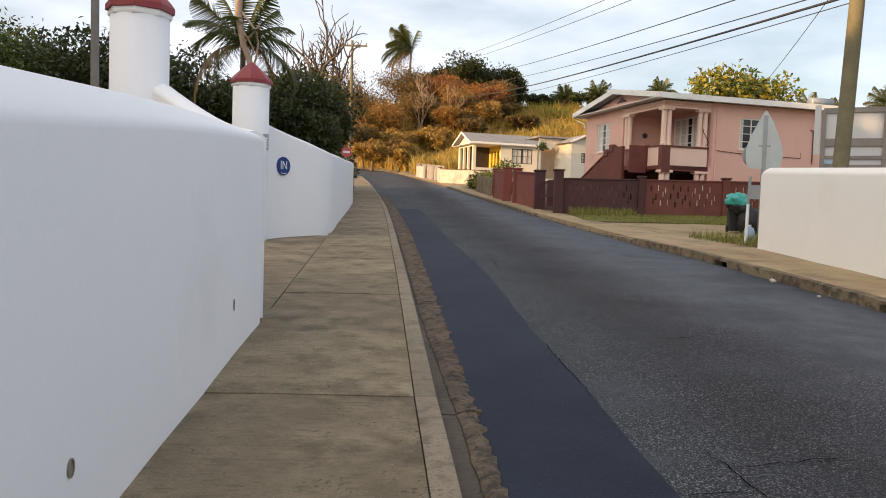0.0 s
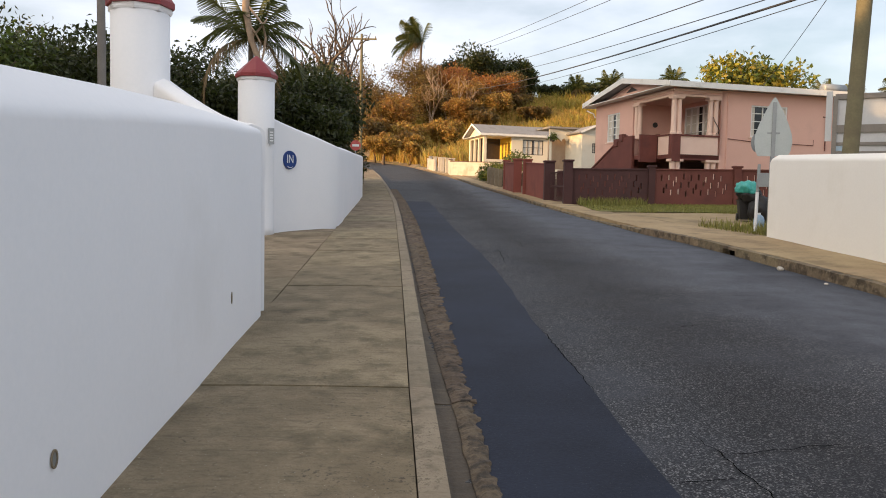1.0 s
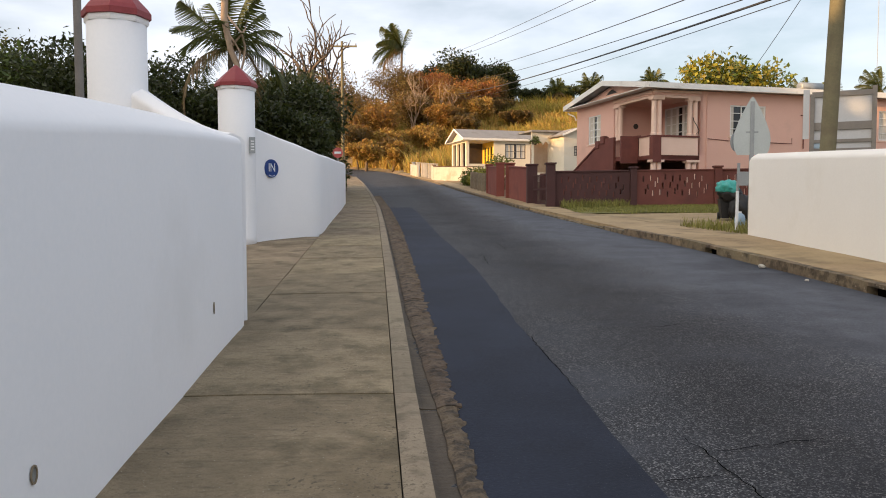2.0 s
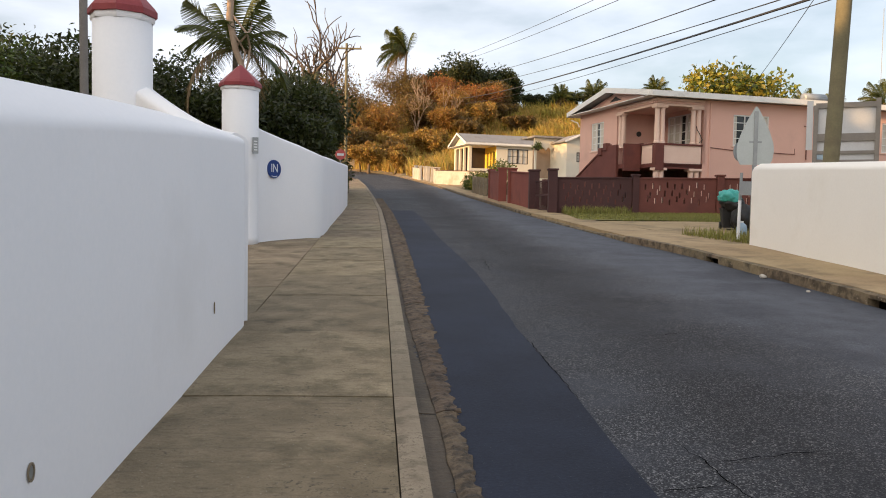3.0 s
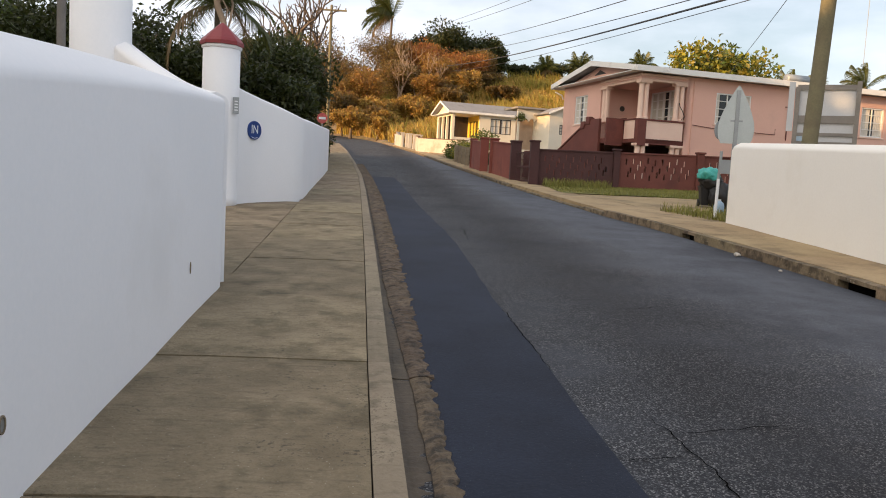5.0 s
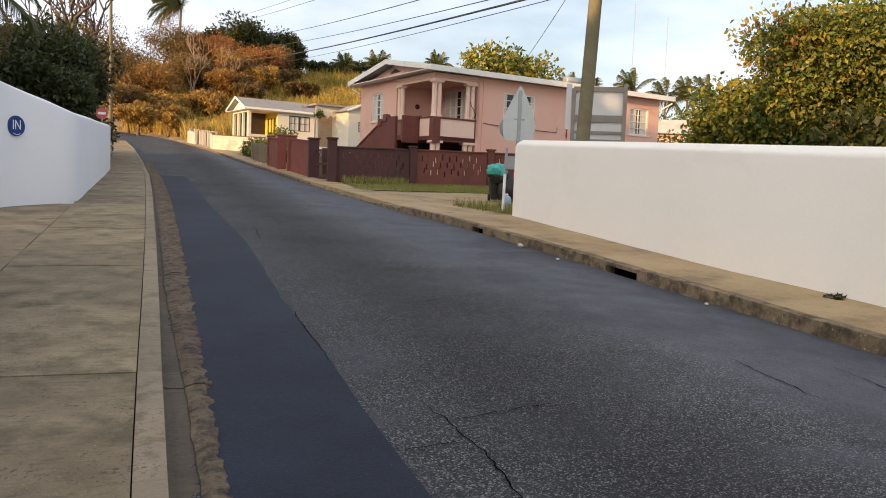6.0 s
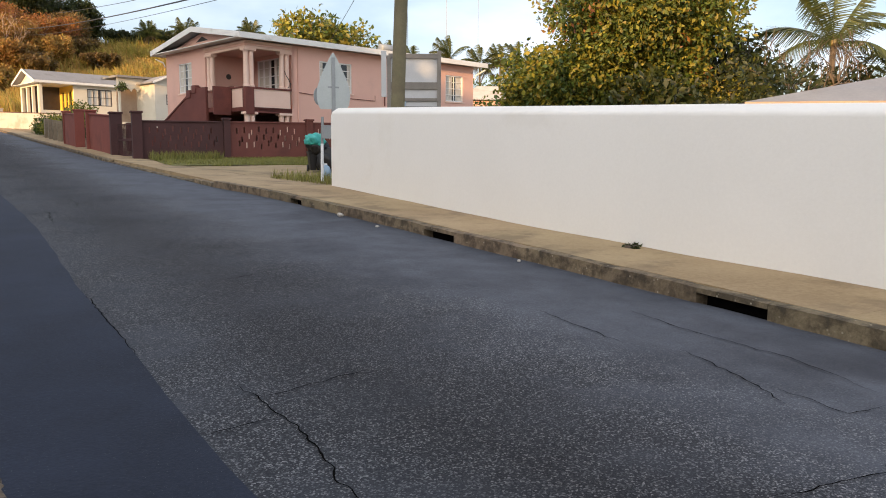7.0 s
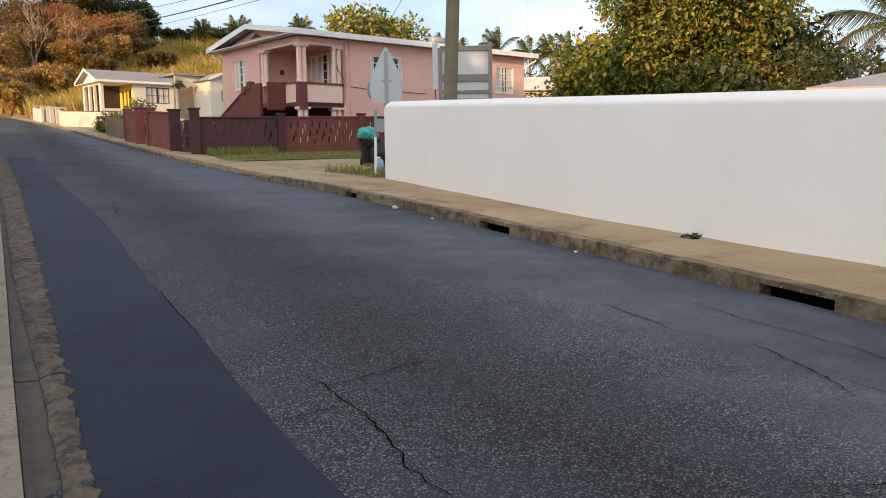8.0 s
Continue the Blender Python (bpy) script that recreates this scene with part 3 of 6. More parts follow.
def gutter_piece(y0, y1):
    """A dark channel beside the kerb and a sandy ledge whose road edge is bitten and broken."""
    channel, ledge = [], []
    for y in np.arange(y0 + 0.006, y1, 0.03):
        x0 = along(KERB_L, y)
        bite = noise.noise(Vector((4, y * 9.0, 0))) + 0.35 * noise.noise(Vector((7, y * 23.0, 0)))
        wide = 0.285 + 0.010 * min(max(y - 4, 0), 16) + 0.030 * noise.noise(Vector((1, y * 3.0, 0))) + 0.045 * bite
        mid = 0.06 + 0.085 * min(max((9.0 - y) / 4.0, 0.0), 1.0) + 0.02 * noise.noise(Vector((8, y * 3.0, 2)))
        g = float(lie(x0, y)) + ROAD_DOWN

        def up(x, rough):
            return g + rough * (noise.noise(Vector((x * 20, y * 20, 1))) + 0.6 * noise.noise(Vector((x * 45, y * 45, 3))))

        channel.append([(x0 + 0.001, y, up(x0, 0.003) + 0.014), (x0 + 0.04, y, up(x0, 0.003) + 0.004), (x0 + mid, y, up(x0 + mid, 0.004) + 0.002), (x0 + mid, y, g - 0.10), (x0 + 0.001, y, g - 0.10)])
        step = (wide - mid) / 3
        ledge.append([(x0 + mid + 0.002, y, g - 0.10), (x0 + mid + 0.002, y, up(x0 + mid, 0.006) + 0.012), (x0 + mid + step, y, up(x0 + mid + step, 0.012) + 0.034), (x0 + mid + 2 * step, y, up(x0 + mid + 2 * step, 0.020) + 0.032),
                      (x0 + wide - 0.01, y, up(x0 + wide, 0.026) + 0.020), (x0 + wide, y, g - 0.02), (x0 + wide, y, g - 0.10)])
    part("channel", loft(bmesh.new(), channel), M_CHANNEL, gutter, "dark brown-grey channel")
    part("ledge", loft(bmesh.new(), ledge), M_GUTTER, gutter)


for y0, y1 in zip(JOINTS[10:34], JOINTS[11:35]):
    gutter_piece(y0, y1)

path_r = thing("pavement", (0, 0, 0), "sandy worn concrete pavement below the long white wall", "pavement", kind="structure")
JR = [-30 + 2.6 * i for i in range(18)] + [16.8]
for y0, y1 in zip(JR, JR[1:]):
    slab(y0, y1, lambda y: along(KERB_R, y) + 0.155, lambda y: along(WALL_R, y) + 0.06, M_PATH_R, path_r, gap=0.002, up=0.035)
JR2 = [16.8, 19.0, 21.4, 24.0, 26.8, 29.8, 33.0, 36.5, 40.0, 44.0, 48.5, 53.0, 58.0, 63.0, 69.0, 76.0, 84.0]
for y0, y1 in zip(JR2, JR2[1:]):
    slab(y0, y1, lambda y: along(KERB_R, y) + 0.155, lambda y: max(along(WALL_R, y), along(KERB_R, y) + 0.5) + 0.04 * noise.noise(Vector((9, y, 0))), M_PATH_R, path_r, gap=0.003, up=0.0)
kerb_r = thing("kerb", (0, 0, 0), "stained broken concrete kerb with drain openings", "kerb", kind="structure")
DRAINS = ((4.40, 5.15), (9.20, 9.95), (14.35, 14.85))
KJ = sorted(set([-30 + 1.3 * i for i in range(23)] + [0.5, 1.8, 3.1, 4.40, 5.15, 6.4, 7.8, 9.20, 9.95, 11.2, 12.8, 14.35, 14.85, 16.0, 17.3, 18.8, 20.4, 22.4, 24.6, 27.0, 29.6, 32.5, 36, 40, 44, 49, 54, 60, 67, 75, 84]))
for y0, y1 in zip(KJ, KJ[1:]):
    if (y0, y1) in DRAINS:   # a slot in the kerb face with a thin lintel over it
        slab(y0, y1, lambda y: along(KERB_R, y), lambda y: along(KERB_R, y) + 0.15, M_KERB_R, kerb_r, "drain_lintel", gap=0.0, thick=0.06, up=0.028)
        # back of the slot, its shade painted in as near-black
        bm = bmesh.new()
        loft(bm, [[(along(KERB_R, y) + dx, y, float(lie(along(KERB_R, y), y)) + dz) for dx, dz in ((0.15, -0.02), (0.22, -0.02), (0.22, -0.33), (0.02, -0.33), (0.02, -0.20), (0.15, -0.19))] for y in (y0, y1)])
        part("drain_back", bm, M_RECESS_SHADE, kerb_r)
        continue
    low = -0.125 if 19.0 <= y0 < 29 else -0.055 if y0 >= 18.7 else 0.0
    slab(y0, y1, lambda y: along(KERB_R, y) + 0.012 * noise.noise(Vector((3, y * 3, 0))), lambda y: along(KERB_R, y) + 0.155, M_KERB_R, kerb_r, "kerb_stone", gap=0.003, thick=0.34, up=0.028 + low + 0.012 * noise.noise(Vector((5, y0, 0))), steps=5)

# ---- long wall across the road ----
wr_path = [(along(WALL_R, y), y) for y in (16.62, 16.56, 14, 12, 9.72, 8, 6.62, 5.4, 4.28, 2, -4, -12, -30)]
swept_wall("wall_long", wr_path, [1.72, 1.77, 1.77, 1.77, 1.765, 1.765, 1.77, 1.77, 1.77, 1.77, 1.77, 1.77, 1.77], 0.32, M_WALL_R, "long cream-white masonry wall with a softened top edge", cope=0.085)


# ---- cracks in the asphalt ----
CRACKS = [
    [(1.62, 5.05), (1.72, 4.46), (1.77, 4.11), (1.81, 3.67), (1.76, 3.21), (1.9, 2.6)],
    [(1.72, 4.46), (2.12, 4.56), (2.59, 4.68)],
    [(1.34, 4.05), (1.54, 4.09), (1.71, 4.14)],
    [(3.5, 9.95), (3.81, 9.97), (4.12, 9.94)],
    [(2.19, 7.97), (2.43, 7.99), (2.74, 8.14)],
    [(4.53, 5.53), (4.52, 4.88), (4.51, 4.37)],
    [(5.27, 5.25), (5.26, 4.57), (5.29, 4.19), (5.36, 3.59), (5.21, 2.78)],
    [(4.81, 4.13), (4.7, 3.52), (4.5, 2.89)],
    [(4.7, 3.23), (4.72, 2.69), (5.05, 2.68)],
    [(3.3, 2.24), (3.7, 2.17), (4.17, 2.14), (4.6, 2.3)],
    [(1.02, 8.03), (1.12, 6.72), (1.2, 5.67)],
    [(0.95, 15.31), (0.97, 13.95), (0.99, 13.03)],
    [(1.35, 17.2), (1.5, 16.1), (1.45, 15.4)],
]


def crack(points, wide):
    """A jagged crack as a strip on the asphalt, its inner shade put into the near-black colour."""
    bm = bmesh.new()
    rows = []
    for a, b in zip(points, points[1:]):
        n = max(2, int(math.dist(a, b) / 0.035))
        rows += [(a[0] + (b[0] - a[0]) * k / n, a[1] + (b[1] - a[1]) * k / n) for k in range(n)]
    rows.append(points[-1])
    ring_rows = []
    for k, (x, y) in enumerate(rows):
        jx, jy = 0.035 * noise.noise(Vector((x * 9, y * 9, 1))), 0.035 * noise.noise(Vector((x * 9, y * 9, 5)))
        d = Vector(rows[min(k + 1, len(rows) - 1)]) - Vector(rows[max(k - 1, 0)])
        s = Vector((-d.y, d.x)).normalized()
        w = wide * (0.35 + 0.9 * abs(noise.noise(Vector((x * 7, y * 7, 9))))) * min(1.0, 4.0 * min(k + 0.3, len(rows) - 0.7 - k) / len(rows))
        z = road_z(x, y) + 0.009
        ring_rows.append([(x + jx + s.x * w, y + jy + s.y * w, z), (x + jx - s.x * w, y + jy - s.y * w, z)])
    loft(bm, ring_rows, closed=False, caps=False)
    part("crack", bm, M_RECESS_SHADE, road)


for points in CRACKS:
    crack(points, 0.0085)


# ---- small fittings on the walls ----
def wall_fitting(name, at, normal, label, category):
    """The base of a small fitting on a wall, facing along normal."""
    ob = new(name)
    ob.matrix_basis = Matrix.Translation(at) @ Vector(normal).to_track_quat("Z", "Y").to_matrix().to_4x4()
    tagged(ob, label, category)
    return ob


nearwall_dir = Vector((-0.080, 1.0, 0)).normalized()
nearwall_out = Vector((nearwall_dir.y, -nearwall_dir.x, 0))


def weep_hole(y, up, w, h, label):
    x = along(WALL_L, y)
    ob = wall_fitting("weep_hole", lieV(x, y, up) + nearwall_out * 0.003, nearwall_out, label, "weep hole")
    bm = bmesh.new()
    rim = [ring((0, 0, 0), 1.0, 20, 0.0), ring((0, 0, 0), 1.0, 20, 0.006), ring((0, 0, 0), 0.78, 20, 0.006), ring((0, 0, 0), 0.74, 20, -0.002)]
    loft(bm, [[(p[0] * w, p[1] * h, p[2]) for p in r] for r in rim], caps=False)
    part("rim", bm, M_KERB, ob)
    bm = bmesh.new()
    bm.faces.new([bm.verts.new((p[0] * w * 0.76, p[1] * h * 0.76, 0.001)) for p in ring((0, 0, 0), 1.0, 20, 0)])
    part("pipe_end", bm, M_STEEL, ob, "dull grey pipe end")


weep_hole(3.05, 0.37, 0.030, 0.040, "round grey drain pipe end in the white wall")
weep_hole(6.42, 0.43, 0.012, 0.050, "narrow dark weep slot in the white wall")


def letter(text, size, at, material, parent):
    cu = bpy.data.curves.new("letters", "FONT")
    cu.body, cu.size, cu.extrude, cu.align_x, cu.align_y = text, size, 0.002, "CENTER", "CENTER"
    tmp = new("letters", cu)
    me = bpy.data.meshes.new_from_object(tmp.evaluated_get(bpy.context.evaluated_depsgraph_get()))
    bpy.data.objects.remove(tmp)
    me.materials.append(material)
    ob = new("letters", me)
    ob.parent, ob.matrix_basis = parent, at
    return ob


# round blue sign on the wing wall
in_at = Vector((-3.685, 17.41, 0))
in_n = Vector((0.82, -0.57, 0)).normalized()
in_at = lieV(in_at.x, in_at.y, 1.60) + in_n * 0.045
in_sign = new("entry_sign")
side_x = Vector((-in_n.y, in_n.x, 0))
in_sign.matrix_basis = Matrix.Translation(in_at) @ Matrix((side_x, Vector((0, 0, 1)), in_n)).transposed().to_4x4()
tagged(in_sign, "round blue enamel sign with white letters on the wall", "sign")
bm = bmesh.new()
loft(bm, [ring((0, 0, 0), r, 32, z) for r, z in ((0.205, -0.015), (0.205, 0.004), (0.196, 0.010))])
part("plate", bm, M_BLUE, in_sign)
letter("IN", 0.27, pose(0, 0.012, 0.0125) @ Matrix.Diagonal((0.78, 1, 1, 1)), M_SIGN_WHITE, in_sign)["label"] = "white letters"
bm = bmesh.new()
loft(bm, [[(math.cos(a) * r, math.sin(a) * r, 0.011) for r in (0.165, 0.178)] for a in np.linspace(-2.1, -1.05, 10)], closed=False)
part("arc", bm, M_SIGN_WHITE, in_sign, "thin white arc")
plate_ob = thing("name_plate", tuple(lieV(-3.86, 16.50, 1.93)), "small grey plate on the gate pillar", "plate", turn=28)
part("plate", boxed((-0.06, -0.03, 0), (0.06, 0.02, 0.34), 0.004), M_STEEL, plate_ob)
for k in range(4):
    part("bar", boxed((-0.035, -0.034, 0.06 + 0.06 * k), (0.035, -0.0305, 0.085 + 0.06 * k)), M_SIGN_WHITE, plate_ob)


# ---- windows and doors for the houses ----
def window(parent, w, h, m, cols=3, rows=4, frame=M_WHITEFRAME, sill=True, curtain=0.0, depth=0.10, bar=0.02):
    """A casement window centred on its foot, facing -y; set into the wall by m."""
    ob = new("window")
    ob.parent, ob.matrix_basis = parent, m
    f = 0.055
    bm = bmesh.new()
    box(bm, (-w / 2, -0.03, 0), (-w / 2 + f, depth, h))
    box(bm, (w / 2 - f, -0.03, 0), (w / 2, depth, h))
    box(bm, (-w / 2 + f, -0.03, 0), (w / 2 - f, depth, f))
    box(bm, (-w / 2 + f, -0.03, h - f), (w / 2 - f, depth, h))
    part("frame", bm, frame, ob)
    bm = bmesh.new()
    for c in range(1, cols):
        x = -w / 2 + w * c / cols
        box(bm, (x - bar, -0.012, f), (x + bar, 0.03, h - f))
    part("mullion", bm, frame, ob)
    bm = bmesh.new()
    for r in range(1, rows):
        z = h * r / rows
        box(bm, (-w / 2 + f, -0.008, z - 0.014), (w / 2 - f, 0.026, z + 0.014))
    part("glazing_bar", bm, frame, ob)
    for c in range(cols):
        x0, x1 = -w / 2 + w * c / cols, -w / 2 + w * (c + 1) / cols
        part("pane", boxed((x0 + 0.022, 0.032, f), (x1 - 0.022, 0.038, h - f)), M_GLASS, ob)
    if curtain:
        for sgn in (-1, 1):
            x0 = sgn * w / 2
            bm = bmesh.new()
            loft(bm, [[(x0 - sgn * w * curtain * 0.5 * s, 0.024 + 0.006 * math.sin(s * 30), z) for s in np.linspace(0.05, 1, 14)] for z in (f, h - f)], closed=False)
            part("curtain", bm, M_CURTAIN, ob, "pale curtain")
    if sill:
        part("sill", boxed((-w / 2 - 0.08, -0.10, -0.07), (w / 2 + 0.08, 0.0, 0.0), 0.008), M_PINK_PALE if frame is M_WHITEFRAME else M_CREAM, ob)
    return ob


def wall_panel(bm, length, z0, z1, thick, holes=()):
    """A wall along x from 0, its outer face at y = 0, with rectangular openings (x0, x1, za, zb)."""
    xs = sorted({0.0, length, *[v for h in holes for v in h[:2]]})
    zs = sorted({z0, z1, *[v for h in holes for v in h[2:]]})
    solid = {}
    for i in range(len(xs) - 1):
        for k in range(len(zs) - 1):
            cx, cz = (xs[i] + xs[i + 1]) / 2, (zs[k] + zs[k + 1]) / 2
            solid[i, k] = not any(h[0] < cx < h[1] and h[2] < cz < h[3] for h in holes)
    vert = {}

    def v(x, y, z):
        key = (round(x, 4), round(y, 4), round(z, 4))
        if key not in vert:
            vert[key] = bm.verts.new(key)
        return vert[key]

    for (i, k), full in solid.items():
        if not full:
            continue
        xa, xb, za, zb = xs[i], xs[i + 1], zs[k], zs[k + 1]
        bm.faces.new((v(xa, 0, za), v(xb, 0, za), v(xb, 0, zb), v(xa, 0, zb)))
        bm.faces.new((v(xa, thick, za), v(xa, thick, zb), v(xb, thick, zb), v(xb, thick, za)))
        for di, dk, q in ((-1, 0, ((xa, za), (xa, zb))), (1, 0, ((xb, zb), (xb, za))), (0, -1, ((xb, za), (xa, za))), (0, 1, ((xa, zb), (xb, zb)))):
            if not solid.get((i + di, k + dk), False):
                (p, q1), (r, s1) = q
                bm.faces.new((v(p, 0, q1), v(r, 0, s1), v(r, thick, s1), v(p, thick, q1)))
    return bm


def moved(bm, m):
    bmesh.ops.transform(bm, matrix=m, verts=bm.verts[:])
    return bm


def gable_roof(parent, x0, x1, y0, y1, eave, ridge, ymid, material, fascia, thick=0.10, deep=0.20):
    """A low roof whose ridge runs along x, with fascia boards all round."""
    bm = bmesh.new()
    prof = [(y0, eave), (ymid, ridge), (y1, eave), (y1, eave - thick), (ymid, ridge - thick), (y0, eave - thick)]
    n = max(2, int((x1 - x0) / 0.5))
    loft(bm, [[(x, y, z) for y, z in prof] for x in np.linspace(x0, x1, n)])
    roof = part("roof", bm, material, parent)
    for x, d in ((x0, -0.03), (x1, 0.03)):
        for ya, za, yb, zb in ((y0, eave, ymid, ridge), (ymid, ridge, y1, eave)):
            bm = bmesh.new()
            prism(bm, [(x, ya, za + 0.03), (x, yb, zb + 0.03), (x, yb, zb - deep), (x, ya, za - deep)], (d, 0, 0))
            part("fascia", bm, fascia, roof)
    for y, d in ((y0, -0.03), (y1, 0.03)):
        part("fascia", boxed((x0 - 0.03, min(y, y + d), eave - deep), (x1 + 0.03, max(y, y + d), eave + 0.03)), fascia, roof)
    part("soffit", boxed((x0, y0, eave - thick - 0.05), (x1, y1, eave - thick - 0.02)), M_FASCIA if fascia is M_FASCIA else M_CREAM, roof)
    return roof


def column(parent, x, y, z0, z1, r, material, name="column"):
    ob = part(name, loft(bmesh.new(), [ring((x, y, 0), rr, 14, z) for rr, z in ((r * 1.25, z0), (r * 1.25, z0 + 0.07), (r, z0 + 0.10), (r * 0.92, z1 - 0.16), (r * 1.12, z1 - 0.13), (r * 1.12, z1 - 0.10))]), material, parent, smooth=False)
    part("capital", boxed((x - r * 1.5, y - r * 1.5, z1 - 0.0995), (x + r * 1.5, y + r * 1.5, z1), 0.012), material, ob)
    return ob


# ---- pink two-storey house ----
HZ = 1.55   # foot of the house
FL = 3.72 - HZ
house = thing("pink_house", (8.953, 32.094, HZ), "two-storey pink painted house with a corner porch and white fascia", "house", turn=15.5)
LS, LF = 13.55, 7.25
PX, PY = 2.2, 3.42   # porch
TOP = 6.42 - HZ
T = 0.2
wins_side = ((3.67, 5.46, 4.56 - HZ, 5.89 - HZ), (7.95, 9.75, 4.56 - HZ, 5.89 - HZ), (11.5, 12.78, 4.56 - HZ, 5.89 - HZ))
bm = wall_panel(bmesh.new(), LS - PX, 0, TOP, T, [(a - PX, b - PX, c, d) for a, b, c, d in wins_side])
part("wall", moved(bm, pose(PX, 0, 0)), M_PINK, house)
for a, b, c, d in wins_side:
    window(house, b - a, d - c, pose((a + b) / 2, 0.06, c), cols=3 if b - a > 1.4 else 2, rows=4, curtain=0.8 if a > 10 else 0.25)
bm = wall_panel(bmesh.new(), LF - PY, 0, TOP + 0.02, T, [(LF - 6.0, LF - 4.7, 4.58 - HZ, 5.92 - HZ)])
part("wall", moved(bm, pose(0, LF, 0, 0, 0, -90)), M_PINK, house)
window(house, 1.3, 1.34, pose(0.06, 5.35, 4.58 - HZ, 0, 0, -90), cols=3, rows=4, curtain=0.85)
bm = bmesh.new()   # gable above the front
prism(bm, [(0.0, -0.02, TOP + 0.02), (0.0, LF, TOP + 0.02), (0.0, LF / 2, 7.10 - HZ)], (T, 0, 0))
part("gable", bm, M_PINK, house)
bm = bmesh.new()
prism(bm, [(-0.012, LF * 0.5 - 0.55, 6.72 - HZ), (-0.012, LF * 0.5 + 0.55, 6.72 - HZ), (-0.012, LF * 0.5, 6.93 - HZ)], (0.01, 0, 0))
part("gable_vent", bm, M_DARKFRAME, house, "dark triangular vent")
part("wall", boxed((LS - T, T, 0), (LS, LF, TOP)), M_PINK, house)
part("wall", boxed((T, LF - T, 0), (LS - T, LF, TOP)), M_PINK, house)
part("gable", prism(bmesh.new(), [(LS - T, 0, TOP), (LS - T, LF, TOP), (LS - T, LF / 2, 7.10 - HZ)], (T, 0, 0)), M_PINK, house)
# porch: back walls, floor, ceiling, beams
bm = wall_panel(bmesh.new(), PX - T, FL, TOP, 0.15)
part("porch_wall", moved(bm, pose(T, PY, 0)), M_PINK, house)
bm = wall_panel(bmesh.new(), PY, FL, TOP, 0.15, [(PY - 2.75, PY - 0.35, FL + 0.75, 5.98 - HZ)])
part("porch_wall", moved(bm, pose(PX, PY, 0, 0, 0, -90)), M_PINK, house)
window(house, 2.4, 1.5, pose(PX + 0.05, 1.55, FL + 0.76, 0, 0, -90), cols=5, rows=4, sill=False, curtain=0.9, bar=0.05)
part("porch_floor", boxed((0.0, 0.0, FL - 0.16), (PX, PY, FL)), M_BROWN, house)
part("porch_ceiling", boxed((0.02, 0.02, 6.14 - HZ), (PX, PY, 6.18 - HZ)), M_PINK, house)
for k, (dz, o) in enumerate(((6.10, 0.0), (6.20, 0.03), (6.30, 0.06))):   # stepped cornice
    part("cornice", boxed((-o, 0.3, dz - HZ), (0.2, PY, dz - HZ + 0.095)), M_PINK_PALE if k != 1 else M_PINK, house)
    part("cornice", boxed((-o, -o, dz - HZ), (PX + 0.02, 0.295, dz - HZ + 0.095)), M_PINK_PALE if k != 1 else M_PINK, house)
for x, y in ((0.10, 0.14), (0.34, 0.14), (1.80, 0.14), (2.06, 0.14), (0.10, 2.95), (0.10, 3.24)):
    column(house, x, y, 4.55 - HZ, 6.10 - HZ, 0.11, M_PINK_PALE)
for x, y in ((0.10, 0.14), (0.34, 0.14), (1.75, 0.14), (2.02, 0.14)):
    column(house, x, y, 0.0, FL - 0.20, 0.12, M_PINK_PALE, "lower_column")
par_s = part("parapet", boxed((0.36, 0.03, FL), (PX - 0.05, 0.15, 4.47 - HZ)), M_PINK_PALE, house)
part("parapet_rail", boxed((0.0, -0.02, 4.4705 - HZ), (PX, 0.22, 4.545 - HZ), 0.01), M_BROWN, par_s)
part("parapet_pier", boxed((-0.04, -0.05, FL - 0.3), (0.355, 0.24, 4.47 - HZ), 0.01), M_BROWN, par_s)
part("parapet_foot", boxed((0.356, 0.0, FL - 0.22), (PX, 0.13, FL - 0.001)), M_BROWN, par_s)
par_f = part("parapet", boxed((0.03, 0.245, FL), (0.14, 1.2, 4.50 - HZ)), M_PINK_PALE, house)
part("parapet_rail", boxed((-0.02, 0.24, 4.5005 - HZ), (0.2, 1.25, 4.56 - HZ), 0.01), M_BROWN, par_f)
part("parapet", boxed((0.02, 1.2505, FL - 0.22), (0.16, 2.75, 4.62 - HZ)), M_BROWN, house)
for k in range(6):
    part("parapet_board", boxed((-0.012, 1.26, FL - 0.16 + 0.16 * k), (0.018, 2.74, FL - 0.05 + 0.16 * k)), M_BRICK_RED, house)
# stairs along the front, rising towards the porch
stairs = part("stair", bmesh.new(), M_BROWN, house)
for k in range(11):
    z = FL - 0.185 * (k + 1)
    part("step", boxed((-0.70, 2.75 + 0.34 * k, 0.0), (-0.02, 2.75 + 0.34 * (k + 1) + 0.02, max(z, 0.02))), M_BROWN, stairs)
bm = bmesh.new()
prism(bm, [(-0.82, 1.9, 0.0), (-0.82, 1.9, FL + 0.86), (-0.82, 2.75, FL + 0.86), (-0.82, 7.0, FL - 1.0), (-0.82, 7.0, 0.0)], (0.12, 0, 0))
part("balustrade", bm, M_BROWN, stairs)
for y, z in ((2.72, 0.96), (3.22, 0.78), (6.85, -0.86)):   # stepped piers on the balustrade
    part("pier", boxed((-0.87, y, FL + z - 0.30), (-0.67, y + 0.34, FL + z + 0.03), 0.012), M_BROWN, stairs)
bm = bmesh.new()
prism(bm, [(-0.85, 2.60, FL + 0.861), (-0.85, 2.60, FL + 0.93), (-0.85, 2.78, FL + 0.93), (-0.85, 7.05, FL - 0.92), (-0.85, 7.05, FL - 0.995), (-0.85, 2.76, FL + 0.861)], (0.18, 0, 0))
part("handrail", bm, M_BROWN, stairs)
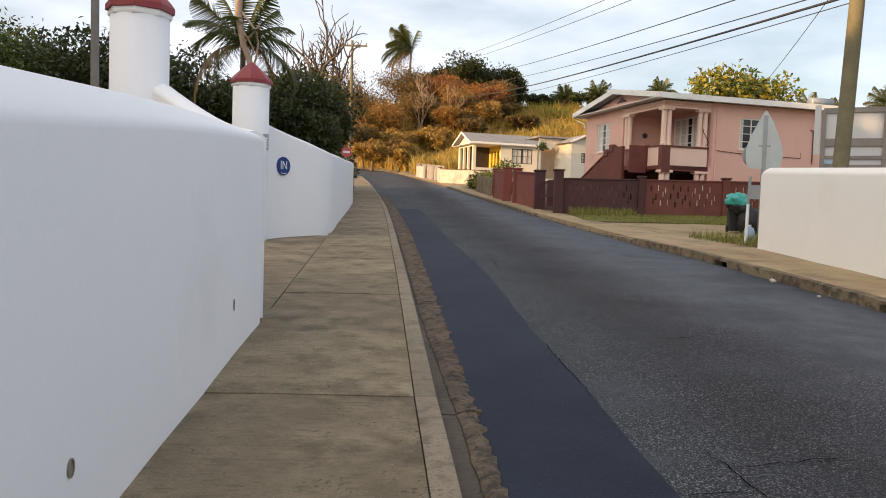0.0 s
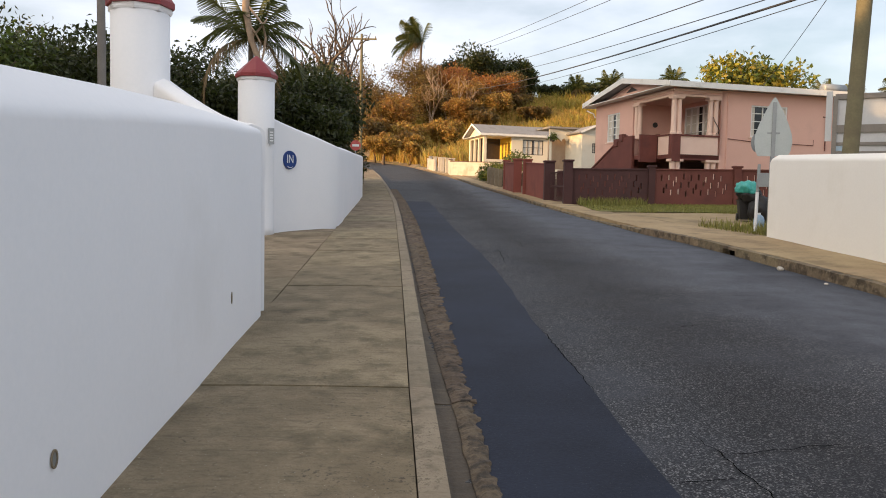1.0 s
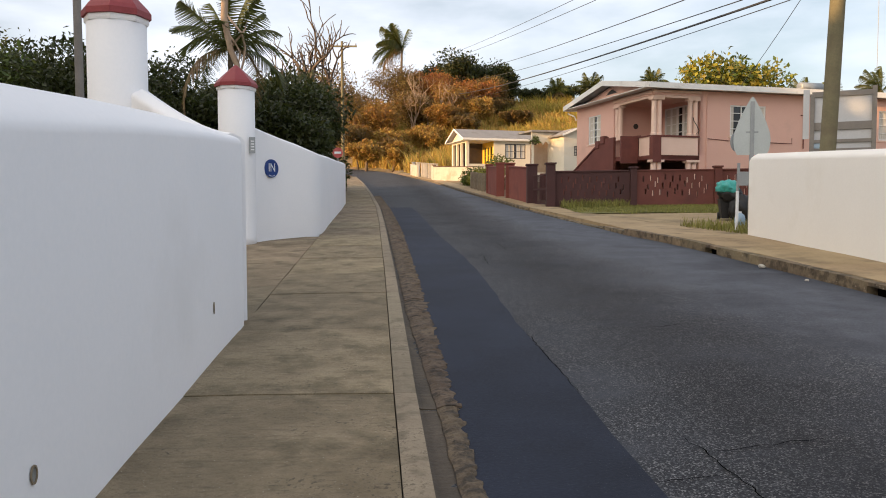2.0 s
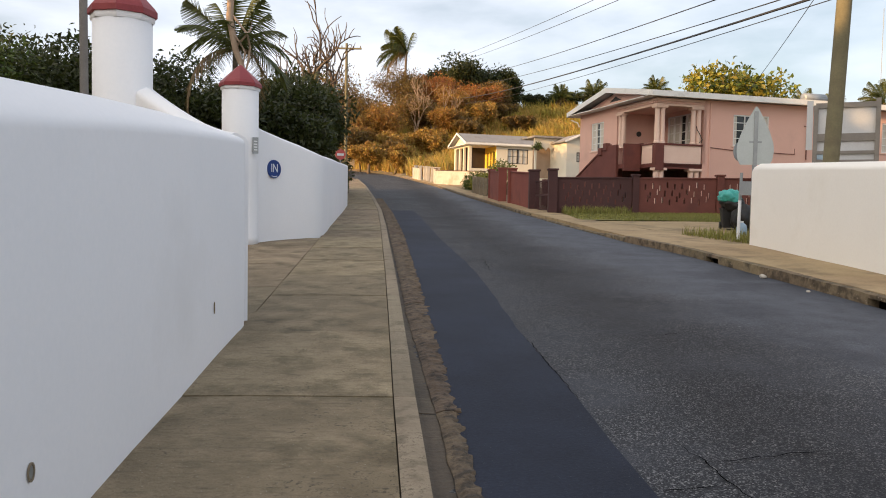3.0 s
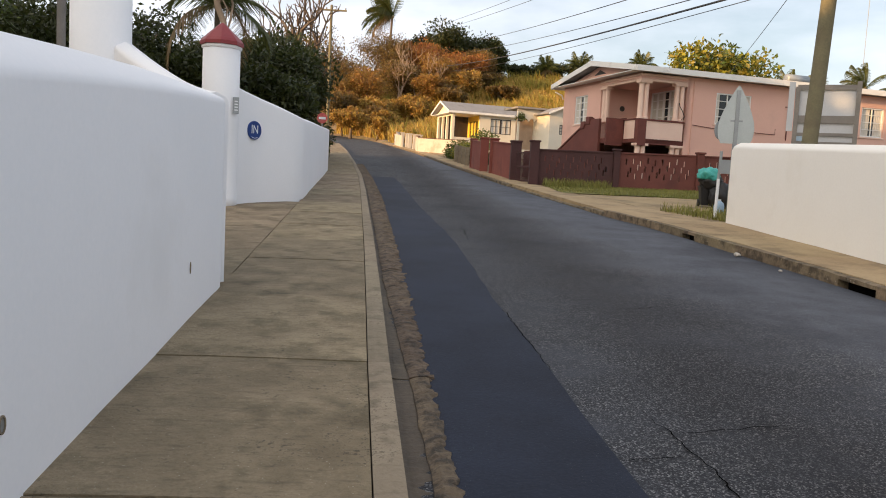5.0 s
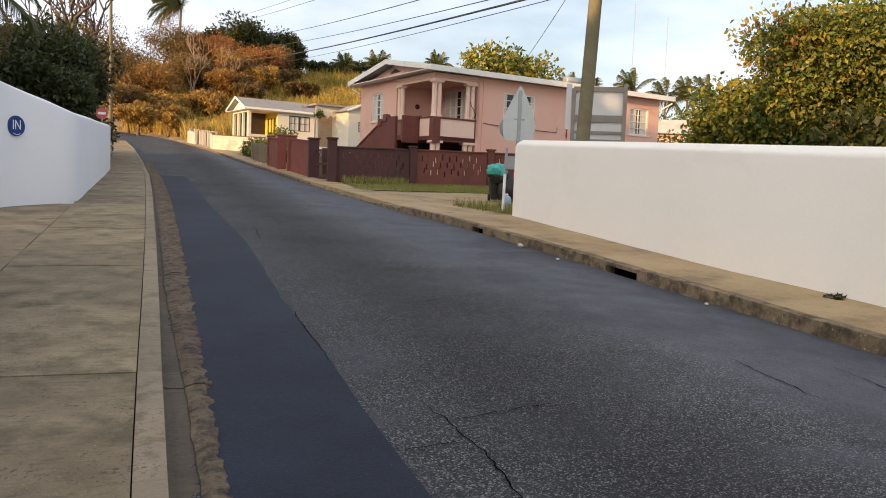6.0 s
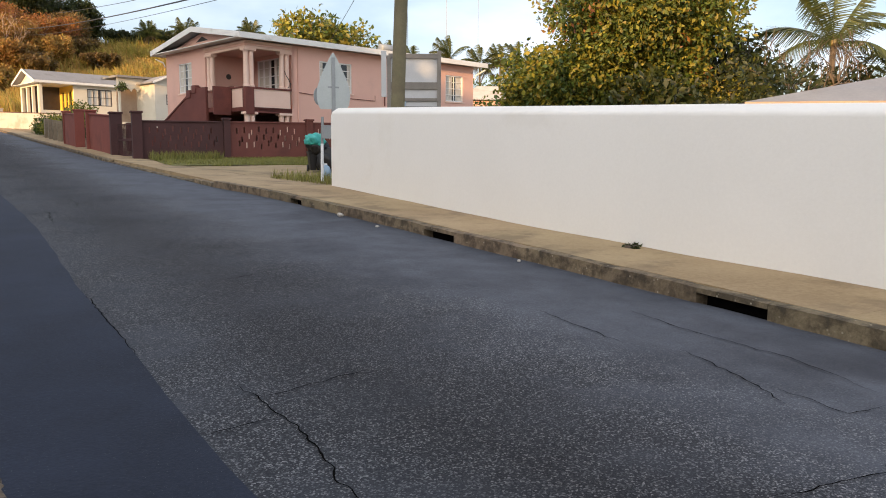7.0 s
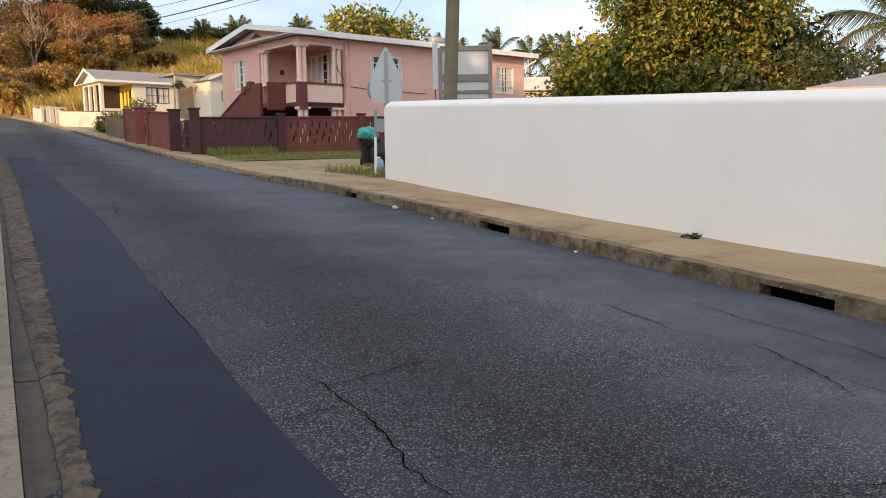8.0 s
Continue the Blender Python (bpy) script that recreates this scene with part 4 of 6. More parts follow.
part("landing", boxed((-0.70, 1.25, FL - 0.18), (0.0, 2.75, FL - 0.001)), M_BROWN, stairs)
part("landing_wall", boxed((-0.82, 1.2, FL - 0.3), (-0.03, 1.3, FL + 0.86)), M_BROWN, stairs)
bm = bmesh.new()
loft(bm, [ring((0, 0, 0), r, 18, z) for r, z in ((0.12, 0), (0.12, 0.03), (0.07, 0.04))])
part("wall_ornament", moved(bm, pose(1.12, PY - 0.002, 5.25 - HZ, 90, 0, 0)), M_DARKFRAME, house, "dark round wall plaque")
bm = bmesh.new()
tube(bm, [(2.52, -0.04, 0.2), (2.52, -0.04, 6.3 - HZ)], 0.03)
part("downpipe", bm, M_PINK, house)
bm = bmesh.new()
tube(bm, [(7.4, -0.03, 4.1 - HZ), (7.4, -0.03, 5.55 - HZ), (7.25, -0.03, 5.56 - HZ)], 0.025)
tube(bm, [(2.55, -0.03, 4.44 - HZ), (3.6, -0.03, 4.37 - HZ), (5.6, -0.03, 4.33 - HZ), (6.8, -0.03, 4.31 - HZ), (6.8, -0.03, 4.55 - HZ)], 0.014)
part("conduit", bm, M_BROWN, house)
bm = bmesh.new()
tube(bm, [(LS + 0.03, -0.06, 5.75 - HZ), (LS + 0.1, -0.10, 6.0 - HZ), (LS + 0.5, -0.40, 6.3 - HZ)], 0.04)
part("gutter_pipe", bm, M_WHITEFRAME, house)
bm = bmesh.new()
tube(bm, [(-0.04, LF + 0.03, 5.9 - HZ), (-0.08, LF + 0.12, 6.1 - HZ), (-0.3, LF + 0.45, 6.28 - HZ)], 0.035)
part("gutter_pipe", bm, M_WHITEFRAME, house)
bm = bmesh.new()
for k in range(2):
    tube(bm, [(1.98 + 0.1 * k, -0.06, 4.6 - HZ), (2.1, -0.10, 4.75 - HZ), (1.98, -0.12, 4.95 - HZ), (1.86, -0.08, 5.15 - HZ), (1.84, -0.05, 5.3 - HZ)], 0.018)
part("iron_scroll", bm, M_DARKFRAME, house)
gable_roof(house, -0.5, LS + 0.55, -0.5, LF + 0.5, 6.60 - HZ, 7.27 - HZ, LF / 2, M_ROOF_GREY, M_FASCIA)
bm = bmesh.new()
loft(bm, [[(p[0] + 8.0, p[1] + 1.0, p[2] + 6.72 - HZ) for p in [(x, r * math.cos(a), r * math.sin(a) + 0.25) for a in np.linspace(0, 2 * math.pi, 16, endpoint=False)]] for x, r in ((0, 0.12), (0.02, 0.22), (1.15, 0.22), (1.17, 0.12))])
tank = link_mesh("water_heater", bm, M_STEEL, smooth=True)
tank.matrix_basis = house.matrix_basis.copy()
tagged(tank, "galvanised cylindrical water heater lying on the roof", "water heater")


# ---- red-brown garden wall of the pink house ----
def fence_post(x, y, h, w, material, label="square painted masonry fence post with a flat cap"):
    ob = thing("fence_post", (x, y, float(lie(x, y)) - 0.05), label, "fence post", "posts of the garden wall", turn=0)
    part("shaft", boxed((-w / 2, -w / 2, 0), (w / 2, w / 2, h), 0.012), material, ob)
    part("cap", boxed((-w / 2 - 0.04, -w / 2 - 0.04, h + 0.0005), (w / 2 + 0.04, w / 2 + 0.04, h + 0.07), 0.015), material, ob)
    return ob


def fence_panel(a, b, h, material, slots, label):
    a, b = Vector(a), Vector(b)
    d = b - a
    L = d.length
    ang = math.degrees(math.atan2(d.y, d.x))
    za, zb = float(lie(*a)), float(lie(*b))
    ob = thing("garden_wall_panel", (a.x, a.y, za - 0.06), label, "garden wall", "panels of the garden wall", turn=ang)
    holes = []
    if slots:
        n = int(L / 0.105)
        for k in range(n):
            x = 0.25 + (L - 0.5) * k / max(1, n - 1)
            z = (0.96, 0.42, 0.69)[k % 3] + (0.0, 0.07, -0.05, 0.03)[k % 4]
            holes.append((x - 0.028, x + 0.028, z, z + 0.21))
    m = Matrix.Shear("XY", 4, (0, 0))
    m[2][0] = (zb - za) / L
    part("panel", moved(wall_panel(bmesh.new(), L, 0, h, 0.12, holes), m), material, ob)
    part("coping", moved(boxed((0, -0.04, h + 0.0005), (L, 0.16, h + 0.06), 0.012), m), material, ob)
    return ob


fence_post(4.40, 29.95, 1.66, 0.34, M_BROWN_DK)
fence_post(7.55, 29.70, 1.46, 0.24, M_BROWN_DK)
fence_post(10.70, 29.42, 1.46, 0.26, M_BROWN)
fence_post(13.7, 29.15, 1.46, 0.26, M_BROWN)
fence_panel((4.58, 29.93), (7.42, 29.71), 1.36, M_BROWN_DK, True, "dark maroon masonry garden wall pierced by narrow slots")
fence_panel((7.68, 29.69), (10.56, 29.43), 1.36, M_BROWN, True, "red-brown masonry garden wall pierced by narrow slots")
fence_panel((10.84, 29.41), (13.56, 29.16), 1.36, M_BROWN, True, "red-brown masonry garden wall pierced by narrow slots")
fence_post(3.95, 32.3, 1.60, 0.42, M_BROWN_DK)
fence_post(3.42, 36.6, 1.62, 0.40, M_BRICK_RED)
fence_post(3.05, 37.9, 1.62, 0.40, M_BRICK_RED)
fence_post(2.72, 41.0, 1.50, 0.34, M_BRICK_RED)
fence_panel((3.92, 32.53), (3.46, 36.38), 1.50, M_BRICK_RED, False, "brick-red solid panel of the garden wall")
fence_panel((3.02, 38.12), (2.74, 40.8), 1.45, M_BRICK_RED, False, "brick-red solid panel of the garden wall")
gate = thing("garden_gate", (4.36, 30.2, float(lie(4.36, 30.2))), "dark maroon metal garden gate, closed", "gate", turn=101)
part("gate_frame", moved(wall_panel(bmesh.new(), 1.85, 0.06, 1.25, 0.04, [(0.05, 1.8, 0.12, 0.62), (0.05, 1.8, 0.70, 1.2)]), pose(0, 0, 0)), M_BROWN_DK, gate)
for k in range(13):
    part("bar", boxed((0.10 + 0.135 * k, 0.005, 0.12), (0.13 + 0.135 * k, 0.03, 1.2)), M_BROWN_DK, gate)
inner = thing("entry_steps", (5.2, 33.4, float(lie(5.2, 33.4))), "red-brown masonry steps behind the garden gate", "steps", turn=15.5)
for k in range(7):
    part("step", boxed((0, 0.28 * k, 0), (1.1, 0.28 * k + 0.30, 0.18 * (k + 1))), M_BROWN, inner)


# ---- cream house along the road ----
KZ = 3.72
cottage = thing("cream_house", (2.2, 62.0, KZ), "single-storey cream house with an open corner porch and grey roof", "house", turn=17)
CL, CF, CT = 11.0, 3.9, 7.0 - KZ
part("plinth", boxed((-0.1, -0.1, -0.4), (CL, CF, 0.75)), M_CREAM, cottage)
bm = wall_panel(bmesh.new(), CL - 2.35, 0.75, CT, 0.18, [(0.95, 2.75, 1.75, 2.95)])
part("wall", moved(bm, pose(2.35, 0, 0)), M_CREAM, cottage)
window(cottage, 1.8, 1.2, pose(4.2, 0.05, 1.75), cols=4, rows=2, frame=M_DARKFRAME, sill=False, curtain=0.9)
bm = wall_panel(bmesh.new(), CF, 0.75, CT, 0.18, [(0.3, 1.2, 1.05, 3.0), (1.4, 2.3, 1.05, 3.0), (2.5, 3.5, 1.05, 3.0)])
part("wall", moved(bm, pose(0, CF, 0, 0, 0, -90)), M_CREAM, cottage)
part("gable", prism(bmesh.new(), [(0.0, 0, CT), (0.0, CF, CT), (0.0, CF / 2, 7.80 - KZ)], (0.18, 0, 0)), M_CREAM, cottage)
part("wall", boxed((0.2, CF - 0.15, 0.75), (CL, CF, CT)), M_CREAM, cottage)
part("wall", boxed((CL - 0.2, 0.19, 0.75), (CL, CF - 0.151, CT)), M_CREAM, cottage)
# sunlight in the porch is put into the yellow of wall and window frames
bm = wall_panel(bmesh.new(), 2.6, 0.75, CT, 0.1, [(0.35, 0.85, 1.3, 2.8), (1.1, 1.6, 1.3, 2.8), (1.85, 2.35, 1.3, 2.8)])
part("porch_wall", moved(bm, pose(2.35, 2.75, 0, 0, 0, -90)), M_SUNLIT_YELLOW, cottage, "porch wall coloured yellow for the sunlight on it")
for y in (2.15, 1.4, 0.65):
    window(cottage, 0.5, 1.48, pose(2.39, y, 1.31, 0, 0, -90), cols=1, rows=2, frame=M_SUNLIT_YELLOW, sill=False)
# the porch's inner shade is put into the near-black back wall
part("porch_wall", boxed((0.2, 2.76, 0.75), (2.34, 2.86, CT)), M_DARKFRAME, cottage, "porch back coloured dark for its shade")
part("parapet", boxed((0.19, 0.0, 0.751), (2.34, 0.12, 1.30)), M_CREAM, cottage)
part("post", boxed((0.0, -0.02, 0.751), (0.20, 0.18, CT - 0.01)), M_CREAM, cottage)
gable_roof(cottage, -0.45, CL + 0.3, -0.4, CF + 0.4, 7.02 - KZ, 7.95 - KZ, CF / 2, M_ROOF_GREY, M_FASCIA, deep=0.12)

annex = thing("small_house", (7.54, 51.7, 3.0), "small cream house with a narrow gable and a small window", "house", turn=17)
part("wall", moved(wall_panel(bmesh.new(), 1.7, 0, 3.42, 0.15, [(0.75, 1.25, 2.0, 2.65)]), pose(0.9, 0, 0)), M_CREAM, annex)
window(annex, 0.5, 0.65, pose(1.9, 0.05, 2.0), cols=2, rows=3, sill=False, frame=M_DARKFRAME, curtain=0.8)
part("wall", boxed((0.9, 0.16, 0), (1.05, 4.5, 3.42)), M_CREAM, annex)
part("wall", boxed((2.45, 0.16, 0), (2.6, 4.5, 3.42)), M_CREAM, annex)
part("wall", boxed((1.06, 4.35, 0), (2.44, 4.5, 3.42)), M_CREAM, annex)
part("gable", prism(bmesh.new(), [(0.9, 0.0, 3.42), (2.6, 0.0, 3.42), (1.75, 0.0, 3.74)], (0, 0.15, 0)), M_CREAM, annex)
roof = part("roof", loft(bmesh.new(), [[(x, y, z) for x, z in ((0.62, 3.38), (1.75, 3.86), (2.88, 3.38), (2.88, 3.30), (1.75, 3.77), (0.62, 3.30))] for y in (-0.35, 4.7)]), M_ROOF_GREY, annex)
for xa, za, xb, zb in ((0.62, 3.38, 1.75, 3.86), (1.75, 3.86, 2.88, 3.38)):
    part("fascia", prism(bmesh.new(), [(xa, -0.36, za + 0.02), (xb, -0.36, zb + 0.02), (xb, -0.36, zb - 0.12), (xa, -0.36, za - 0.12)], (0, -0.03, 0)), M_FASCIA, roof)
porch = thing("scalloped_porch", (6.6, 53.5, 3.05), "cream porch with a scalloped valance and tan wall", "porch", turn=17)
porch.scale = (0.70, 1.0, 1.14)
part("wall", boxed((0, 0.6, 0.8), (2.2, 0.75, 2.75)), M_BARK_PALE, porch, "tan wall")
for x in (-0.2, 1.9, 2.6):
    part("post", boxed((x, 0, 0), (x + 0.16, 0.16, 2.5)), M_CREAM, porch)
bm = bmesh.new()
pts = [(-0.3, 0, 3.2), (-0.3, 0, 2.6)]
for k in range(5):
    x0 = -0.3 + 0.62 * k
    pts += [(x0 + 0.62 * s, 0, 2.45 + 0.22 * math.sin(math.pi * s)) for s in (0.0, 0.2, 0.5, 0.8)]
pts += [(2.8, 0, 2.45), (2.8, 0, 3.2)]
prism(bm, pts, (0, 0.12, 0))
part("valance", bm, M_CREAM, porch)
part("roof", boxed((-0.5, -0.3, 3.21), (3.0, 2.2, 3.32)), M_ROOF_GREY, porch)

# ---- low white boundary walls of the cream house ----
def low_wall(a, b, h, label, material=M_CREAM, t=0.18):
    a, b = Vector(a), Vector(b)
    d = b - a
    L = d.length
    za, zb = float(lie(*a)), float(lie(*b))
    ob = thing("boundary_wall", (a.x, a.y, za - 0.1), label, "boundary wall", "boundary walls of the cream house", turn=math.degrees(math.atan2(d.y, d.x)))
    m = Matrix.Identity(4)
    m[2][0] = (zb - za) / L
    part("wall", moved(boxed((0, 0, 0), (L, t, h + 0.1), 0.01), m), material, ob)
    part("coping", moved(boxed((-0.03, -0.03, h + 0.1005), (L + 0.03, t + 0.03, h + 0.16), 0.01), m), M_BROWN_DK if h > 1.02 else material, ob)


low_wall((-0.45, 61.6), (3.2, 58.2), 1.05, "low grey-white boundary wall with a dark coping", M_KERB_PALE)
low_wall((-0.62, 63.2), (-0.47, 61.8), 1.15, "low grey-white boundary wall with a dark coping", M_KERB_PALE)
low_wall((-2.95, 77.2), (-2.05, 71.2), 1.0, "low grey-white boundary wall with piers", M_KERB_PALE)
for y in (77.4, 74.2, 71.2, 69.6, 66.9, 65.4, 64.2):
    x = along(WALL_R, y) - 0.12
    ob = thing("boundary_pier", (x, y, float(lie(x, y)) - 0.05), "square white boundary pier", "pier", "piers of the boundary wall", turn=8)
    part("shaft", boxed((-0.16, -0.16, 0), (0.16, 0.16, 1.25), 0.01), M_KERB_PALE, ob)
    part("cap", boxed((-0.2, -0.2, 1.2505), (0.2, 0.2, 1.32), 0.01), M_KERB_PALE, ob)
for x, y in ((2.5, 43.0), (2.35, 44.3), (2.2, 45.6), (2.05, 46.9)):
    ob = thing("stone_post", (x, y, float(lie(x, y)) - 0.05), "weathered grey stone post by the verge", "post", "verge posts", turn=8)
    part("shaft", boxed((-0.11, -0.11, 0), (0.11, 0.11, 1.05), 0.02), M_KERB, ob)

# ---- street furniture ----
def utility_pole(x, y, z, h, r0, r1, lean, material, label):
    ob = thing("utility_pole", (x, y, z), label, "utility pole")
    bm = bmesh.new()
    tube(bm, [(lean[0] * s * h, lean[1] * s * h, s * h) for s in np.linspace(0, 1, 9)], list(np.linspace(r0, r1, 9)), 14)
    part("shaft", bm, material, ob, smooth=True)
    return ob


pole_r = utility_pole(8.05, 15.95, float(lie(8.05, 15.95)) - 0.3, 8.3, 0.165, 0.14, (0.036, -0.01), M_POLE, "weathered greenish wooden utility pole behind the white wall")
for k, z in enumerate((6.9, 6.1)):
    bm = bmesh.new()
    tube(bm, [(0.0, -0.3, z + 0.1), (0.05, -0.16, z), (0.25, 0, z + 0.02)], 0.02, 6)
    part("bracket", bm, M_STEEL, pole_r)
utility_pole(-8.2, 18.05, float(lie(-8.2, 18)) - 0.2, 8.5, 0.105, 0.085, (-0.005, 0), M_POLE_GREY, "grey weathered wooden utility pole among trees")
pole_f = utility_pole(-9.15, 73.2, float(lie(-9.15, 73.2)) - 0.2, 12.9, 0.16, 0.12, (0, 0), M_POLE, "distant wooden utility pole with a cross arm")
arm = part("cross_arm", boxed((-1.25, -0.07, 12.35), (1.4, 0.07, 12.5)), M_POLE, pole_f)
for x in (-1.15, -0.45, 0.6, 1.3):
    part("insulator", loft(bmesh.new(), [ring((x, 0, 0), r, 8, z) for r, z in ((0.04, 12.501), (0.07, 12.56), (0.04, 12.62), (0.06, 12.68))]), M_POLE_GREY, arm)


def cable(a, b, sag, r, label="thin black overhead cable", name="overhead_cable"):
    a, b = Vector(a), Vector(b)
    bm = bmesh.new()
    tube(bm, [a.lerp(b, s) - Vector((0, 0, sag * 4 * s * (1 - s))) for s in np.linspace(0, 1, 17)], r, 5)
    ob = link_mesh(name, bm, M_WIRE)
    tagged(ob, label, "cable", "overhead cables")


NEAR = [(8.3, 15.85, 8.36), (8.3, 15.85, 7.97), (8.3, 15.85, 6.95), (8.28, 15.85, 6.25), (8.28, 15.85, 6.42), (8.3, 15.85, 7.1)]
cable(NEAR[0], (2.0, 74.0, 16.4), 0.15, 0.014)
cable(NEAR[1], (2.6, 74.0, 16.1), 0.15, 0.014)
cable(NEAR[2], (4.2, 74.0, 14.7), 0.2, 0.018)
cable(NEAR[3], (2.2, 90.0, 14.6), 0.35, 0.032, "thick black overhead cable")
cable(NEAR[4], (4.2, 74.0, 13.75), 0.2, 0.016)
cable((8.28, 15.85, 6.10), (2.6, 90.0, 14.0), 0.35, 0.012)
cable(NEAR[5], (13.0, 33.2, 6.75), 0.1, 0.010)
cable((8.3, 15.85, 7.4), (17.5, 34.4, 6.85), 0.1, 0.009)
cable((8.3, 15.85, 8.0), (16, -25, 7.2), 0.6, 0.014)
cable((8.3, 15.85, 6.6), (16, -25, 6.2), 0.6, 0.02)

# traffic sign seen from behind, beyond the end of the wall
sg = float(lie(7.2, 17.85))
sign = thing("traffic_sign", (7.28, 17.78, sg - 0.05), "grey aluminium back of a large traffic sign on a steel post", "traffic sign", turn=-4)
part("post", tube(bmesh.new(), [(0, 0.03, 0), (0.02, 0.03, 3.05)], 0.035, 10), M_STEEL, sign, smooth=True)
half = [(0.0, 3.14), (0.06, 3.06), (0.17, 2.86), (0.31, 2.56), (0.40, 2.30), (0.42, 2.12), (0.39, 1.92), (0.33, 1.80)]
outline = [(0.02 + x, -0.006, z) for x, z in half] + [(0.02 - x, -0.006, z) for x, z in half[:0:-1]]
part("plate", prism(bmesh.new(), outline, (0, -0.004, 0)), M_ALU, sign)
part("channel", boxed((-0.025, -0.030, 1.75), (0.065, -0.0105, 3.02), 0.004), M_STEEL, sign, "darker vertical channel")
part("clamp", boxed((-0.12, -0.016, 2.3), (0.16, -0.0102, 2.34)), M_STEEL, sign)
bm = bmesh.new()
loft(bm, [ring((0, 0, 0), r, 20, z) for r, z in ((0.21, 0), (0.21, 0.012))])
part("round_plate", moved(bm, pose(-0.33, 0.06, 2.10, 90, 0, 40)), M_STEEL, sign)
part("small_plate", boxed((-0.28, 0.0, 1.10), (-0.02, 0.012, 1.42), 0.003), M_STEEL, sign)
sign2 = thing("marker_post", (7.03, 17.90, sg - 0.05), "thin steel post painted white at its lower half", "post")
part("lower_post", tube(bmesh.new(), [(0, 0, 0), (0.012, 0, 0.98)], 0.036, 10), M_SIGN_WHITE, sign2, "white painted part")
part("upper_post", tube(bmesh.new(), [(0.012, 0, 0.981), (0.03, 0, 1.62)], 0.034, 10), M_STEEL, sign2, "dark grey part")

ng = float(lie(-4.35, 34.3))
noent = thing("traffic_sign", (-4.42, 34.3, ng), "small faded red and white round traffic sign on a post", "traffic sign", turn=0)
part("post", tube(bmesh.new(), [(0, 0.02, 0), (0, 0.02, 2.3)], 0.025, 8), M_STEEL, noent)
part("plate", moved(loft(bmesh.new(), [ring((0, 0, 0), r, 24, z) for r, z in ((0.23, 0), (0.23, 0.012))]), pose(0, 0, 2.22, 90, 0, 0)), M_SIGN_RED, noent)
part("bar", boxed((-0.15, -0.018, 2.17), (0.15, -0.0125, 2.27)), M_SIGN_WHITE, noent)

# wheelie bin with a teal bag on it
bg = float(lie(8.25, 21.6))
bin_ob = thing("rubbish_bin", (8.25, 21.6, bg - 0.02), "black plastic rubbish bin standing in grass, overfull", "bin", turn=-12)
part("body", loft(bmesh.new(), [[(x * s, y * s, z) for x, y in ((-0.29, -0.27), (0.29, -0.27), (0.31, -0.24), (0.31, 0.3), (-0.31, 0.3), (-0.31, -0.24))] for s, z in ((0.74, 0.05), (0.76, 0.07), (0.92, 0.56), (0.98, 0.565), (0.98, 0.60))]), M_BIN, bin_ob)
for sgn in (-1, 1):
    part("wheel", moved(loft(bmesh.new(), [ring((0, 0, 0), r, 16, z) for r, z in ((0.1, -0.03), (0.11, -0.02), (0.11, 0.02), (0.1, 0.03))]), pose(sgn * 0.26, 0.24, 0.11, 0, 90, 0)), M_BIN, bin_ob)
bag = bmesh.new()
bmesh.ops.create_icosphere(bag, subdivisions=4, radius=0.34)
for v in bag.verts:
    n1 = noise.noise(v.co * 5) * 0.06 + noise.noise(v.co * 13) * 0.03
    v.co = Vector((v.co.x * 1.05, v.co.y * 0.95, v.co.z * 0.80 + 0.05)) * (1 + n1 * 5)
    if v.co.z < -0.1:
        v.co.z = -0.1 + 0.2 * (v.co.z + 0.1) - 0.25 * max(0, abs(v.co.x) - 0.3)
bag_ob = link_mesh("rubbish_bag", bag, M_BAG, smooth=True)
bag_ob.matrix_basis = pose(8.12, 21.40, bg + 0.82, 0, 10, 0) @ Matrix.Scale(0.86, 4)
tagged(bag_ob, "crumpled teal plastic bag lying on the bin", "bag")
sack = bmesh.new()
bmesh.ops.create_icosphere(sack, subdivisions=4, radius=0.33)
for v in sack.verts:
    v.co = Vector((v.co.x, v.co.y * 0.9, v.co.z * 1.15)) * (1 + 0.22 * noise.noise(v.co * 6) + 0.1 * noise.noise(v.co * 15))
sack_ob = link_mesh("rubbish_sack", sack, M_BIN, smooth=True)
sack_copy = sack_ob.copy()
scene.collection.objects.link(sack_copy)
sack_copy.matrix_basis = pose(8.24, 21.5, bg + 0.68, 20, 10, 70) @ Matrix.Diagonal((1.12, 1.1, 0.72, 1))
tagged(sack_copy, "black plastic rubbish sack stuffed into the bin", "sack")
sack_ob.matrix_basis = pose(8.42, 21.12, bg + 0.30)
tagged(sack_ob, "black plastic rubbish sack beside the bin", "sack")
jug = thing("plastic_jug", (7.38, 18.6, float(lie(7.38, 18.6))), "pale blue plastic jug standing in the grass", "jug", turn=20)
part("body", loft(bmesh.new(), [ring((0, 0, 0), r, 16, z) for r, z in ((0.10, 0), (0.125, 0.03), (0.125, 0.24), (0.10, 0.32), (0.035, 0.37))]), M_JUG, jug, smooth=True)
part("lid", loft(bmesh.new(), [ring((0, 0, 0), r, 12, z) for r, z in ((0.04, 0.3705), (0.04, 0.41))]), M_SIGN_WHITE, jug)

